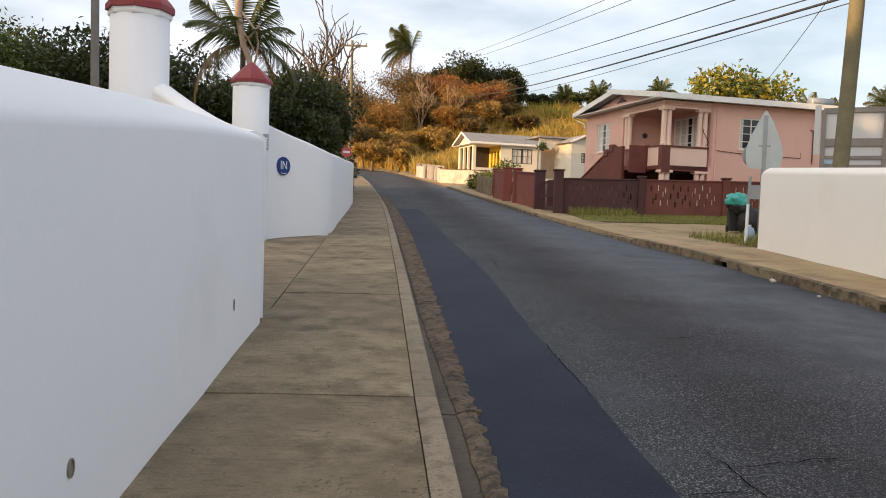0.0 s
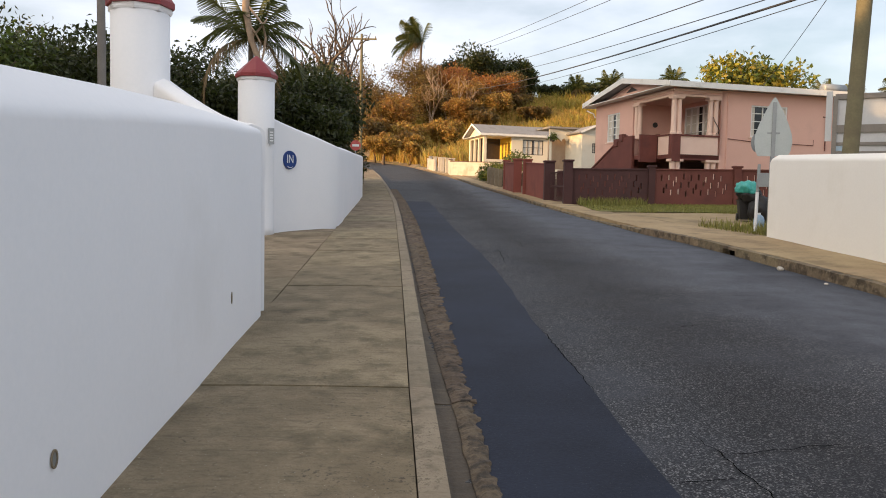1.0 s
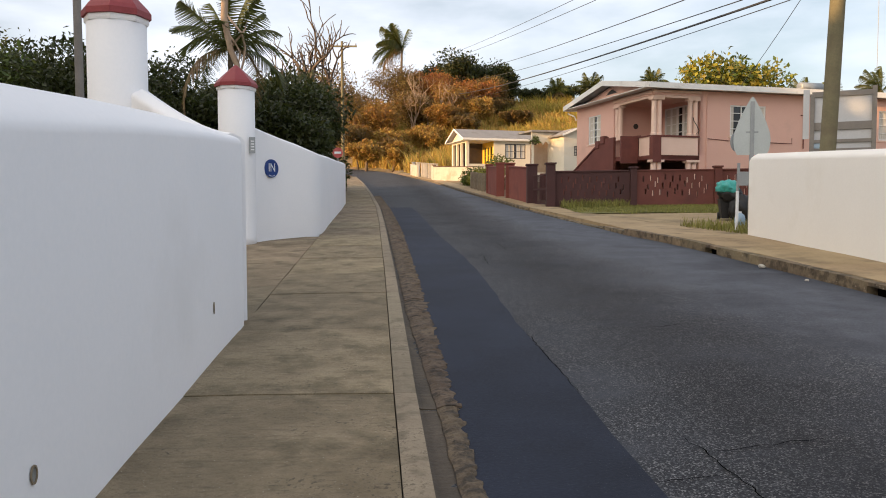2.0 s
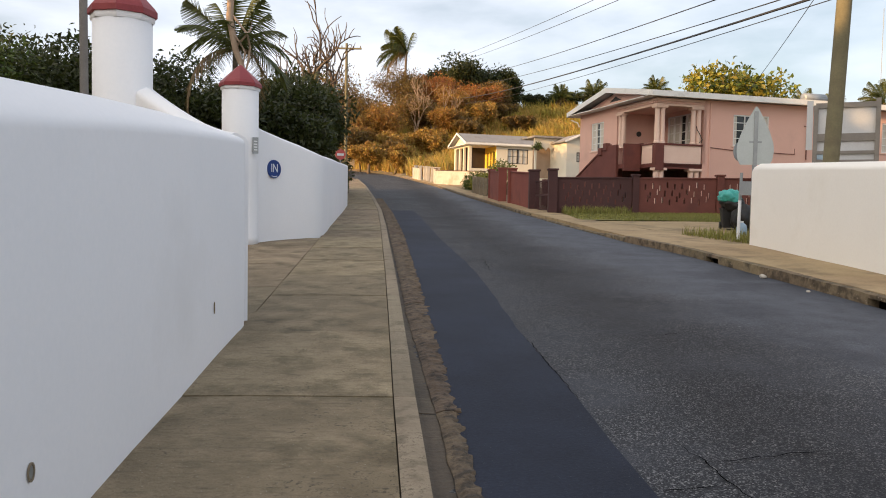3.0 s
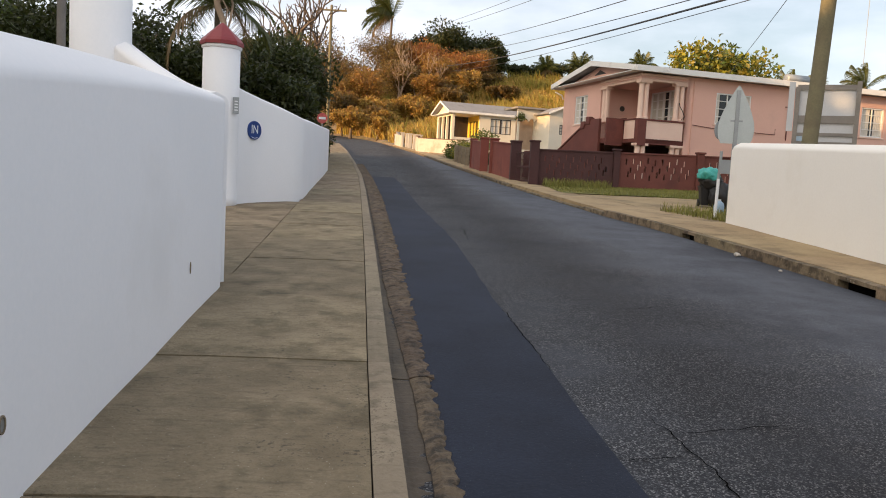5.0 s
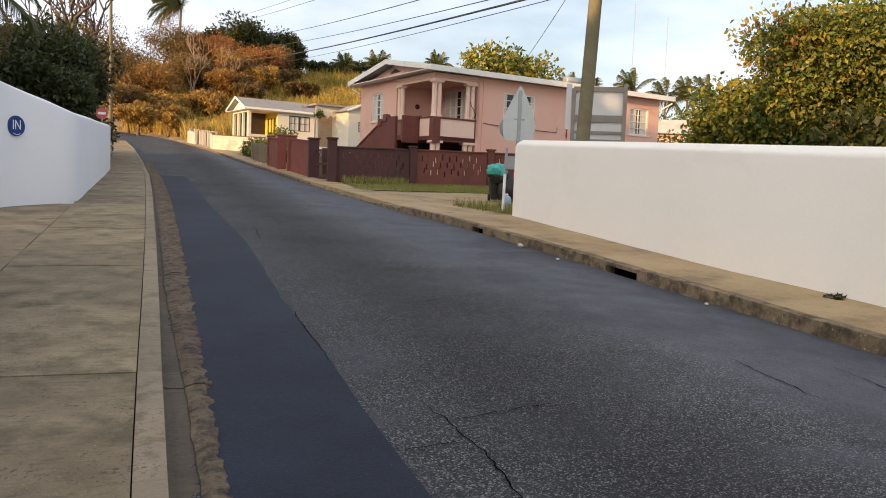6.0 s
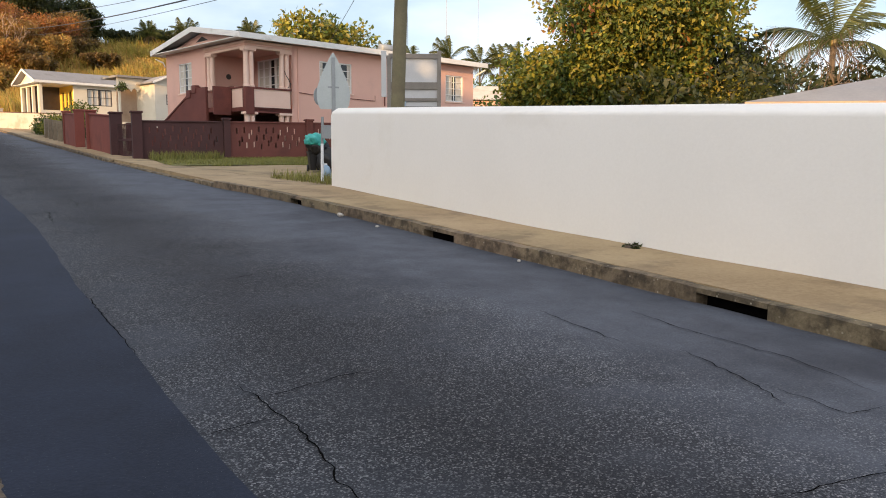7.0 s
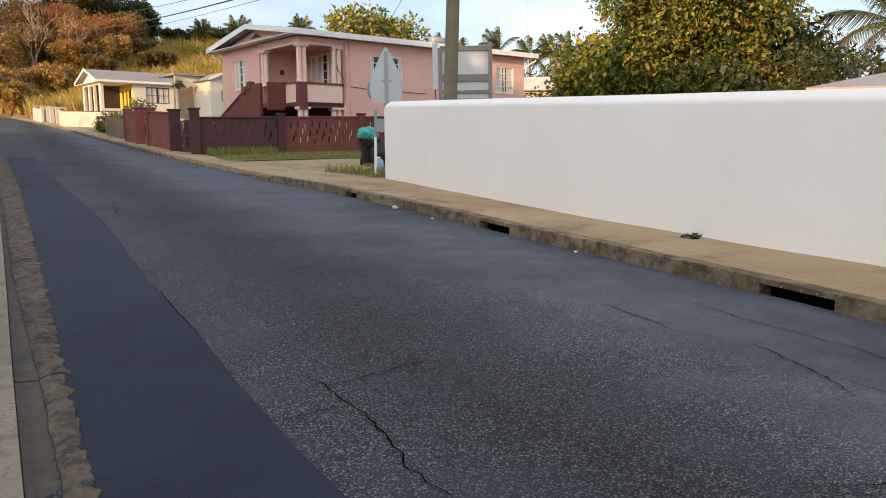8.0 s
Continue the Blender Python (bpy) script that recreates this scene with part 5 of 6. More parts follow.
# timber-framed board seen from behind
bz = float(lie(11.9, 24.5))
board = thing("notice_board", (11.93, 24.5, bz), "timber-framed notice board seen from behind, grey rails over white sheet", "notice board", turn=-27)
part("sheet", boxed((0.0, 0.06, 1.75), (1.62, 0.08, 3.72)), M_BOARD, board, "white backing sheet")
part("side_sheet", boxed((-0.30, 0.0, 2.3), (-0.12, 0.03, 3.85)), M_BOARD, board)
for z0, z1 in ((3.60, 3.76), (2.56, 2.80), (2.16, 2.26), (1.78, 1.98)):
    part("rail", boxed((-0.05, 0.0, z0), (1.62, 0.058, z1)), M_POLE_GREY, board)
for x in (-0.10, 1.62):
    part("post", boxed((x, -0.02, 0), (x + 0.13, 0.12, 3.86 if x > 0 else 3.7)), M_POLE_GREY, board)
part("sheet", boxed((0.02, 0.02, 2.0), (0.55, 0.05, 2.15)), M_JUG, board)

# loose stones by the kerb
for k, (x, y, r) in enumerate(((5.36, 12.45, 0.055), (5.42, 11.0, 0.03), (5.75, 7.6, 0.025))):
    bm = bmesh.new()
    bmesh.ops.create_icosphere(bm, subdivisions=2, radius=r)
    for v in bm.verts:
        v.co *= 1 + 0.5 * noise.noise(v.co * 14 + Vector((k, 0, 0)))
        v.co.z *= 0.7
    ob = link_mesh("stone", bm, M_KERB_PALE)
    ob.matrix_basis = pose(x, y, float(lie(x, y)) + (0.035 + r * 0.5 if x > along(KERB_R, y) else ROAD_DOWN + r * 0.6))
    tagged(ob, "small pale loose stone by the kerb", "stone", "loose stones")


# ---- plants ----
RNG = np.random.default_rng(7)


def leaf_cloud(centres, radii, count, size, rng, flat=0.85, aspect=0.45, droop=0.2, shell=0.55, tall=1.0):
    """Vertices and faces of many small bent leaves, gathered in clumps; each leaf is two faces."""
    centres, radii = np.asarray(centres, float), np.asarray(radii, float)
    w = radii ** 2
    pick = rng.choice(len(centres), count, p=w / w.sum())
    d = rng.normal(size=(count, 3))
    d /= np.linalg.norm(d, axis=1, keepdims=True)
    r = radii[pick] * (shell + (1 - shell) * rng.random(count)) ** 0.7
    r *= 0.75 + 0.5 * rng.random(count)
    pos = centres[pick] + d * r[:, None] * np.array([1, 1, flat])
    out = d + 0.9 * rng.normal(size=(count, 3))
    out[:, 2] -= droop
    out /= np.linalg.norm(out, axis=1, keepdims=True)
    side = np.cross(out, rng.normal(size=(count, 3)))
    side /= np.linalg.norm(side, axis=1, keepdims=True) + 1e-9
    s = size * (0.6 + 0.8 * rng.random(count))[:, None]
    up = np.cross(side, out)
    a = pos - out * s * 0.5
    b = pos + side * s * aspect * 0.5 + up * s * 0.08
    c = pos + out * s * 0.5 * tall
    e = pos - side * s * aspect * 0.5 + up * s * 0.08
    verts = np.stack([a, b, c, e], 1).reshape(-1, 3)
    i = np.arange(count) * 4
    faces = np.concatenate([np.stack([i, i + 1, i + 2], 1), np.stack([i, i + 2, i + 3], 1)])
    return verts, faces


def limbs(base, height, spread, rng, levels=3, r0=0.2, forks=4, lean=(0, 0)):
    """A trunk that forks into limbs; gives the tubes and the tips."""
    bm = bmesh.new()
    tips = []

    def grow(p, d, length, r, level):
        pts = [p]
        q, dd = p.copy(), d.copy()
        for k in range(4):
            dd = (dd + Vector(rng.normal(0, 0.13, 3).tolist()) + Vector((0, 0, 0.05))).normalized()
            q = q + dd * (length / 4)
            pts.append(q.copy())
        tube(bm, pts, [r * (1 - 0.5 * k / 4) for k in range(5)], 7 if level < 2 else 5)
        if level == levels:
            tips.append(pts[-1])
            return
        for k in range(forks if level else forks + 1):
            a = 2 * math.pi * (k + rng.random() * 0.6) / forks
            flat = Vector((math.cos(a), math.sin(a), 0.0)) * spread + Vector((0, 0, 0.75 - 0.12 * level))
            start = pts[2] if level and k == 0 else pts[-1]
            grow(start, (dd * 0.45 + flat).normalized(), length * (0.62 + 0.2 * rng.random()), r * (0.52 if levels < 4 else 0.6), level + 1)
        tips.append(pts[-1])

    grow(Vector(base), Vector((lean[0], lean[1], 1)).normalized(), height * 0.36, r0, 0)
    return bm, tips


def tree(x, y, z, height, width, leaf, count, size, seed, label, name="tree", bark=None, spread=0.9, levels=2, clump=0.20, trunk_r=0.2, flat=0.85, aspect=0.45, group="", shell=0.5, base_cut=0.0, leaf2=None, leaf3=None):
    rng = np.random.default_rng(seed)
    ob = thing(name, (x, y, z - 0.15), label, "tree" if name == "tree" else name.split("_")[-1], group)
    bm, tips = limbs((0, 0, 0), height * 0.92, spread, rng, levels, trunk_r)
    pts = np.array([tuple(t) for t in tips])
    k = max(1e-3, float(np.abs(pts[:, :2]).max()))
    fx, fz = width * 0.5 / k * 0.86, height * 0.9 / float(pts[:, 2].max())
    bmesh.ops.scale(bm, vec=(fx, fx, fz), verts=bm.verts[:])
    part("trunk", bm, bark or M_BARK, ob, smooth=True)
    pts = pts * [fx, fx, fz]
    if count:
        extra = pts[rng.integers(0, len(pts), len(pts))] * (0.6 + 0.45 * rng.random((len(pts), 1)))
        cen = np.concatenate([pts, extra])
        cen = cen[cen[:, 2] > height * base_cut]
        rad = height * clump * (0.55 + 0.7 * rng.random(len(cen)))
        v, f = leaf_cloud(cen, rad, count, size, rng, flat, aspect, shell=shell)
        np_mesh("crown", v, f, leaf, ob)
        # leaves of a second tone through the crown
        if leaf2:
            v, f = leaf_cloud(cen + rng.normal(0, 0.2, cen.shape), rad * 1.03, count // 2, size, rng, flat, aspect, shell=0.6)
            np_mesh("crown_yellowing", v, f, leaf2, ob)
        if leaf3:   # withered leaves hang in a few clumps only
            few = rng.choice(len(cen), max(3, len(cen) // 5), replace=False)
            v, f = leaf_cloud(cen[few], rad[few] * 1.04, count // 14, size, rng, flat, aspect, shell=0.8)
            np_mesh("crown_withered", v, f, leaf3, ob)
    return ob


def bush(x, y, z, w, h, leaf, count, size, seed, label, name="bush", group="", aspect=0.45, stems=5):
    rng = np.random.default_rng(seed)
    ob = thing(name, (x, y, z - 0.1), label, "bush", group)
    bm = bmesh.new()
    n = 14
    a = rng.random(n) * 2 * math.pi
    r = np.sqrt(rng.random(n)) * w * 0.42
    cen = np.stack([r * np.cos(a), r * np.sin(a), h * (0.25 + 0.55 * rng.random(n)) * (1.15 - 0.6 * r / (w * 0.5))], 1)
    for k in range(stems):
        c = Vector(cen[k].tolist())
        tube(bm, [(0.1 * math.cos(k), 0.1 * math.sin(k), 0), c * 0.5 + Vector((0, 0, 0.1 * h)), c], [0.06, 0.045, 0.02], 5)
    part("stem", bm, M_TWIG, ob)
    v, f = leaf_cloud(cen, np.full(n, 0.24 * h + 0.1 * w) * (0.6 + 0.6 * rng.random(n)), count, size, rng, 0.9, aspect)
    v[:, 2] = np.maximum(v[:, 2], 0.02)
    np_mesh("crown", v, f, leaf, ob)
    return ob


def frond_mesh(length, droop, material, leaflets=46, seed=0, wind=0.0):
    """One feathered palm leaf along +x."""
    rng = np.random.default_rng(seed)
    s = np.linspace(0, 1, leaflets)
    ax = np.stack([length * np.sin(s * 1.25) / 1.0, 0 * s, length * (0.42 * s - droop * s * s)], 1)
    ax[:, 1] = wind * length * s * s
    verts, faces = [], []
    for i in range(leaflets - 1):   # midrib
        k = len(verts)
        w = 0.03 * (1 - 0.8 * s[i])
        verts += [ax[i] + (0, w, 0), ax[i] - (0, w, 0), ax[i + 1] - (0, w, 0), ax[i + 1] + (0, w, 0)]
        faces += [(k, k + 1, k + 2, k + 3)]
    for i in range(2, leaflets):
        ln = length * (0.27 * math.sin(math.pi * (0.12 + 0.85 * s[i])) + 0.03)
        for sg in (-1, 1):
            k = len(verts)
            d = np.array([0.42, sg * 0.8, -0.30 - 0.5 * rng.random()])
            d /= np.linalg.norm(d)
            p, q = ax[i], ax[i] + d * ln + np.array([0, 0, -0.16 * ln])
            w = np.array([0.075 * length / 3.2, 0, 0.012])
            verts += [p - w * 0.5, p + w * 0.5, q + w * 0.15, q - w * 0.15]
            faces += [(k, k + 1, k + 2, k + 3)]
    me_ob = np_mesh("frond", np.array(verts), faces, material)
    me = me_ob.data
    bpy.data.objects.remove(me_ob)
    return me


FRONDS = [frond_mesh(3.4, d, m, seed=k) for k, (d, m) in enumerate(((0.25, M_FROND), (0.62, M_FROND), (0.95, M_FROND), (1.25, M_FROND_DRY)))]


def palm(x, y, z, height, span, seed, label, wind=(0.0, 0.0), fronds=20, lean=(0.0, 0.0), group="coconut palms", trunk_r=0.14):
    """A palm; the wind turns its leaves over towards one side."""
    rng = np.random.default_rng(seed)
    ob = thing("palm_tree", (x, y, z - 0.1), label, "palm", group)
    bm = bmesh.new()
    top = Vector((lean[0] * height, lean[1] * height, height))
    tube(bm, [Vector((top.x * s * s, top.y * s * s, height * s)) for s in np.linspace(0, 1, 12)], [trunk_r * (1.35 - 0.6 * s ** 0.5) for s in np.linspace(0, 1, 12)], 10)
    part("trunk", bm, M_BARK, ob, smooth=True)
    wv = Vector((*wind, 0.0))
    for k in range(fronds):
        a = 2 * math.pi * (k * 0.381966) + rng.random() * 0.4
        tilt = -62 + 88 * (k / fronds) + rng.normal(0, 6)
        d = Vector((math.cos(a), math.sin(a), 0)) + wv * (0.8 + 0.5 * rng.random())
        az = math.atan2(d.y, d.x)
        f = new("frond", FRONDS[0 if k < fronds * 0.3 else 1 if k < fronds * 0.62 else 2 if k < fronds * 0.85 else 3])
        f.parent = ob
        sc = span / 3.4 * (0.8 + 0.3 * rng.random())
        f.matrix_basis = Matrix.Translation(top) @ pose(0, 0, 0, 0, 0, math.degrees(az)) @ pose(0, 0, 0, rng.normal(0, 20), tilt, 0) @ Matrix.Scale(sc, 4)
    crown = bmesh.new()
    bmesh.ops.create_icosphere(crown, subdivisions=2, radius=0.22 * span / 3.4)
    part("heart", moved(crown, Matrix.Translation(top)), M_FROND_DRY, ob)
    return ob


def blades(name, xs, ys, zs, heights, width, bend, material, label, seed, wind=(0.3, 0.0)):
    """Many upright grass blades, each a bent strip of two faces: stuff."""
    rng = np.random.default_rng(seed)
    n = len(xs)
    base = np.stack([xs, ys, zs], 1)
    a = rng.random(n) * 2 * math.pi
    d = np.stack([np.cos(a), np.sin(a), 0 * a], 1)
    side = np.stack([-np.sin(a), np.cos(a), 0 * a], 1) * width * (0.6 + 0.8 * rng.random(n))[:, None]
    off = d * (bend * rng.random(n) * heights)[:, None] + np.array([*wind, 0]) * heights[:, None] * 0.35
    mid = base + off * 0.35 + np.stack([0 * a, 0 * a, heights * 0.58], 1)
    tip = base + off + np.stack([0 * a, 0 * a, heights], 1)
    v = np.stack([base - side * 0.5, base + side * 0.5, mid + side * 0.45, mid - side * 0.45, tip + side * 0.08, tip - side * 0.08], 1).reshape(-1, 3)
    i = np.arange(n) * 6
    f = np.concatenate([np.stack([i, i + 1, i + 2, i + 3], 1), np.stack([i + 3, i + 2, i + 4, i + 5], 1)])
    ob = np_mesh(name, v, f, material)
    return tagged(ob, label, "grass", kind="stuff")


# tall dry grass on the hillside
n = 17000   # tufts, each of many stems leaning out from one root
tx, ty = RNG.uniform(-14, 75, n), RNG.uniform(80, 172, n)
clumpy = np.array([noise.noise(Vector((a * 0.13, b * 0.13, 0))) for a, b in zip(tx, ty)])
keep = (tx > np.interp(ty, HILL_FOOT_Y, HILL_FOOT_X) + 0.5) & (clumpy > -0.42) & (ty + 0.18 * tx > 84)
tx, ty, clumpy = tx[keep], ty[keep], clumpy[keep]
tall = (0.9 + 1.5 * RNG.random(len(tx)) ** 1.5) * (1.0 + 0.8 * clumpy)
STEMS = 16
gx, gy = np.repeat(tx, STEMS) + RNG.normal(0, 0.22, len(tx) * STEMS), np.repeat(ty, STEMS) + RNG.normal(0, 0.22, len(tx) * STEMS)
green = np.repeat(clumpy + 0.3 * RNG.normal(size=len(tx)) + 0.010 * (tx - 8) > 0.08, STEMS)
high = np.repeat(tall, STEMS) * RNG.uniform(0.55, 1.15, len(gx))
for dry, leaf, label in ((~green, M_CANE, "tall dry golden grass covering the hillside"), (green, M_CANE_GREEN, "tall yellow-green cane grass on the hillside")):
    blades("tall_grass", gx[dry], gy[dry], lie(gx[dry], gy[dry]) - 0.1, high[dry], 0.13, 0.8, leaf, label, 3, wind=(-0.25, 0.1))

# low golden scrub among the grass
n = 520
bx, by = RNG.uniform(-12, 60, n), RNG.uniform(86, 160, n)
k = bx > np.interp(by, HILL_FOOT_Y, HILL_FOOT_X) + 1.2
bx, by = bx[k], by[k]
sv, sf = leaf_cloud(np.stack([bx, by, lie(bx, by) + 0.5], 1), RNG.uniform(0.6, 1.7, len(bx)), 70000, 0.34, RNG, flat=0.9, aspect=0.5)
scrub = np_mesh("hillside_scrub", sv, sf, M_CANE)
tagged(scrub, "low golden scrub growing through the dry grass", "scrub", kind="stuff")

# orange and green scrub along the top of the slope: x, y, height, width, leaf, leaves, leaf size
SCRUB = [(-9.5, 118, 10.4, 10, M_LEAF_ORANGE), (-4.0, 124, 8.8, 10, M_LEAF_BROWN), (1.5, 128, 7.8, 10, M_LEAF_ORANGE), (-14, 126, 13.0, 11, M_LEAF_BROWN), (-8.5, 134, 13.2, 11, M_LEAF_BROWN), (-1, 136, 9.8, 12, M_LEAF_RUST),
         (6.5, 131, 8.0, 9, M_LEAF_RUST), (10.5, 138, 7.4, 9, M_LEAF_BROWN), (-13.5, 108, 7.0, 8, M_LEAF_BROWN), (-17, 116, 11.0, 9, M_LEAF_BROWN), (-19, 128, 13.5, 10, M_LEAF_ORANGE), (-6.5, 106, 4.5, 6, M_LEAF_BROWN), (4, 118, 4.5, 7, M_LEAF_BROWN), (12, 124, 3.5, 6, M_LEAF_BROWN)]
SCRUB += [(-9.5, 100, 4.2, 6.5, M_LEAF_GOLD), (-6.0, 98, 3.0, 5.0, M_LEAF_GOLD), (-7.0, 111, 5.5, 7.5, M_LEAF_GOLD), (-2.0, 113, 5.0, 7.5, M_LEAF_GOLD), (1.5, 120, 6.0, 8.0, M_LEAF_ORANGE), (6.0, 126, 5.5, 8.0, M_LEAF_GOLD), (10.0, 131, 5.0, 7.0, M_LEAF_BROWN), (-12.0, 113, 6.5, 7.0, M_LEAF_ORANGE), (-5.0, 105, 3.4, 6.0, M_LEAF_GOLD), (3.0, 111, 3.2, 5.5, M_LEAF_GOLD)]
for k, (x, y, h, w, lf) in enumerate(SCRUB):
    tree(x, y, float(lie(x, y)), h, w, lf, 10500, 0.34, 40 + k, "dry scrubby tree with orange-brown leaves on the hillside", group="scrub trees on the hill", spread=1.0, clump=0.13, trunk_r=0.16, levels=3, bark=M_BARK_PALE if k in (1, 2, 6) else M_BARK, shell=0.3)
for k, (x, y, h, w) in enumerate(((5.0, 146, 10.3, 14), (11.0, 148, 7.3, 9), (-2, 150, 7.6, 9))):
    tree(x, y, float(lie(x, y)), h, w, M_LEAF_DARK, 20000, 0.55, 60 + k, "dense dark green tree on the hilltop", group="hilltop trees", spread=1.0, clump=0.26, trunk_r=0.3)
for k, x in enumerate((18, 24, 30, 36, 42, 48, 55, 62, 70)):
    y = 158 - 0.15 * x + 3 * math.sin(k * 2.1)
    tree(x, y, float(lie(x, y)), 4.4 + 0.7 * math.sin(k * 1.7), 9.5, M_LEAF_DARK, 6000, 0.55, 70 + k, "low dark tree along the hill crest", group="crest trees", spread=1.1, clump=0.2)
for k, (px, h) in enumerate(((22.5, 3.5), (29, 3.9), (41, 5.2))):
    palm(px, 150, float(lie(px, 150)), h, 3.0 + 0.2 * k, 80 + k, "distant coconut palm on the hill crest", wind=(-0.2, 0), fronds=30)

# left of the road: dark trees, palms, bare trees
DARK = [(-7.3, 39.5, 6.0, 5.2), (-9.8, 40.0, 6.0, 6.0), (-8.2, 43.0, 6.4, 5.6), (-11.5, 44, 6.2, 6.5), (-6.9, 35.5, 4.2, 3.4), (-8.8, 35, 4.6, 4.6), (-11.0, 36.5, 4.8, 5.0)]
for k, (x, y, h, w) in enumerate(DARK):
    tree(x, y, float(lie(x, y)), h, w, M_LEAF_DARK, 13000, 0.26, 100 + k, "dense dark green tree beside the road", group="roadside trees", spread=1.0, clump=0.2, levels=2, base_cut=0.05)
for k, (x, y, h, w) in enumerate(((-6.7, 38.2, 2.8, 3.4), (-6.9, 41.5, 3.0, 3.6), (-7.6, 45.5, 3.0, 3.8), (-6.3, 36.8, 1.4, 1.7), (-8.4, 48.5, 2.6, 3.4))):
    bush(x, y, float(lie(x, y)), w, h, M_LEAF_DARK, 6000, 0.22, 120 + k, "dark leafy bush beside the pavement", group="roadside bushes")
WOODS = [(-18.5, 29.5, 6.8, 7), (-23, 30, 7.6, 8), (-15.6, 32, 6.9, 6), (-28, 28, 8.0, 9), (-20.5, 36, 8.0, 8), (-13.0, 36.5, 6.7, 5.5), (-33, 26, 8, 9), (-26, 37, 7, 9), (-12.2, 31.5, 3.4, 4.5)]
for k, (x, y, h, w) in enumerate(WOODS):
    tree(x, y, float(lie(x, y)), h, w, M_LEAF_DARK if k % 3 else M_LEAF_MID, 12000, 0.24, 140 + k, "dense green tree behind the white entrance wall", group="trees behind the wall", spread=1.0, clump=0.2, base_cut=0.05)
palm(-8.35, 31.5, float(lie(-8.35, 31.5)), 6.55, 2.55, 160, "coconut palm with drooping fronds beyond the entrance", wind=(0.1, -0.1), fronds=19)
palm(-7.2, 141, float(lie(-7.2, 141)), 13.2, 5.2, 161, "windblown coconut palm on the hill", wind=(-0.9, 0.0), fronds=26, lean=(0.02, 0), trunk_r=0.25)
# bare trees
def bare_tree(x, y, z, height, width, seed, label, bark, trunk_r, levels=5, group=""):
    """A leafless tree: limbs that fork again and again into fine, crooked twigs."""
    rng = np.random.default_rng(seed)
    ob = thing("tree", (x, y, z - 0.15), label, "tree", group)
    bm = bmesh.new()
    far = [Vector((0, 0, 1))]

    def grow(p, d, length, r, level):
        pts, q, dd = [p], p.copy(), d.copy()
        for k in range(4):
            dd = (dd + Vector(rng.normal(0, 0.20, 3).tolist()) + Vector((0, 0, 0.07))).normalized()
            q = q + dd * (length / 4)
            pts.append(q.copy())
        tube(bm, pts, [r * (1 - 0.42 * k / 4) for k in range(5)], 7 if level < 2 else 4)
        far.append(pts[-1])
        if level == levels:
            return
        n = 3 if level < 2 else 2 + int(rng.random() < 0.45)
        turn = rng.random() * 6.28
        for k in range(n):
            a = turn + 6.28 * k / n + rng.normal(0, 0.3)
            out = Vector((math.cos(a), math.sin(a), 0.25))
            grow(pts[4] if k else pts[3], (dd + out * (0.55 + 0.35 * rng.random())).normalized(), length * (0.58 + 0.3 * rng.random()), r * 0.62, level + 1)

    grow(Vector((0, 0, 0)), Vector((0.05, 0, 1)).normalized(), height * 0.30, trunk_r, 0)
    wide, top = max(max(abs(p.x), abs(p.y)) for p in far), max(p.z for p in far)
    bmesh.ops.scale(bm, vec=(width * 0.5 / wide, width * 0.5 / wide, height / top), verts=bm.verts[:])
    part("trunk", bm, bark, ob, smooth=True)
    return ob


bare_tree(-8.5, 46.0, float(lie(-8.5, 46)), 12.5, 9.5, 170, "tall bare leafless tree against the sky", M_TWIG, 0.40)
bare_tree(-9.9, 44.0, float(lie(-9.9, 44)), 9.0, 5.0, 172, "crooked bare leafless tree above dark foliage", M_TWIG, 0.36, 4)
for k, (x, y, h, w) in enumerate(((-1.8, 122, 12.0, 10.0), (-5.2, 121, 10.5, 7.5))):
    bare_tree(x, y, float(lie(x, y)), h, w, 175 + k, "pale leafless tree among orange scrub on the hillside", M_BARK_PALE, 0.22, group="bare hillside trees")
tree(-10.6, 78, float(lie(-10.6, 78)), 13.0, 10.0, M_LEAF_BROWN, 2000, 0.30, 173, "sparse umbrella-shaped tree with few brown leaves", spread=1.2, levels=4, trunk_r=0.20, bark=M_TWIG, clump=0.05, flat=0.4)
snag = thing("dead_trunk", (-7.55, 30.2, float(lie(-7.55, 30.2)) - 0.1), "pale twisted bare trunk without leaves, sunlit", "tree")
bm = bmesh.new()
tube(bm, [(-0.05, 0, 0), (-0.02, 0, 3.2), (-0.10, 0, 4.9), (-0.21, 0, 5.74), (-0.44, 0, 6.3), (-0.56, 0, 6.9), (-0.67, 0, 7.5), (-0.63, 0, 8.3), (-0.50, 0.1, 9.2)], [0.14, 0.14, 0.13, 0.12, 0.12, 0.13, 0.14, 0.13, 0.10], 9)
tube(bm, [(-0.12, -0.03, 5.2), (0.06, -0.05, 5.8), (0.14, -0.05, 6.4), (0.02, -0.05, 6.9), (-0.30, -0.04, 7.3), (-0.62, 0, 7.7)], [0.035, 0.045, 0.045, 0.045, 0.05, 0.04], 7)
tube(bm, [(-0.45, 0, 6.4), (-0.15, 0.06, 6.75), (0.12, 0.08, 7.1), (0.18, 0.05, 7.4)], [0.05, 0.045, 0.035, 0.02], 7)
tube(bm, [(-0.58, 0, 7.0), (-0.28, -0.05, 6.6), (-0.05, -0.06, 6.2), (-0.16, -0.03, 5.6)], [0.04, 0.04, 0.035, 0.03], 6)
part("trunk", bm, M_BARK_PALE, snag, smooth=True)

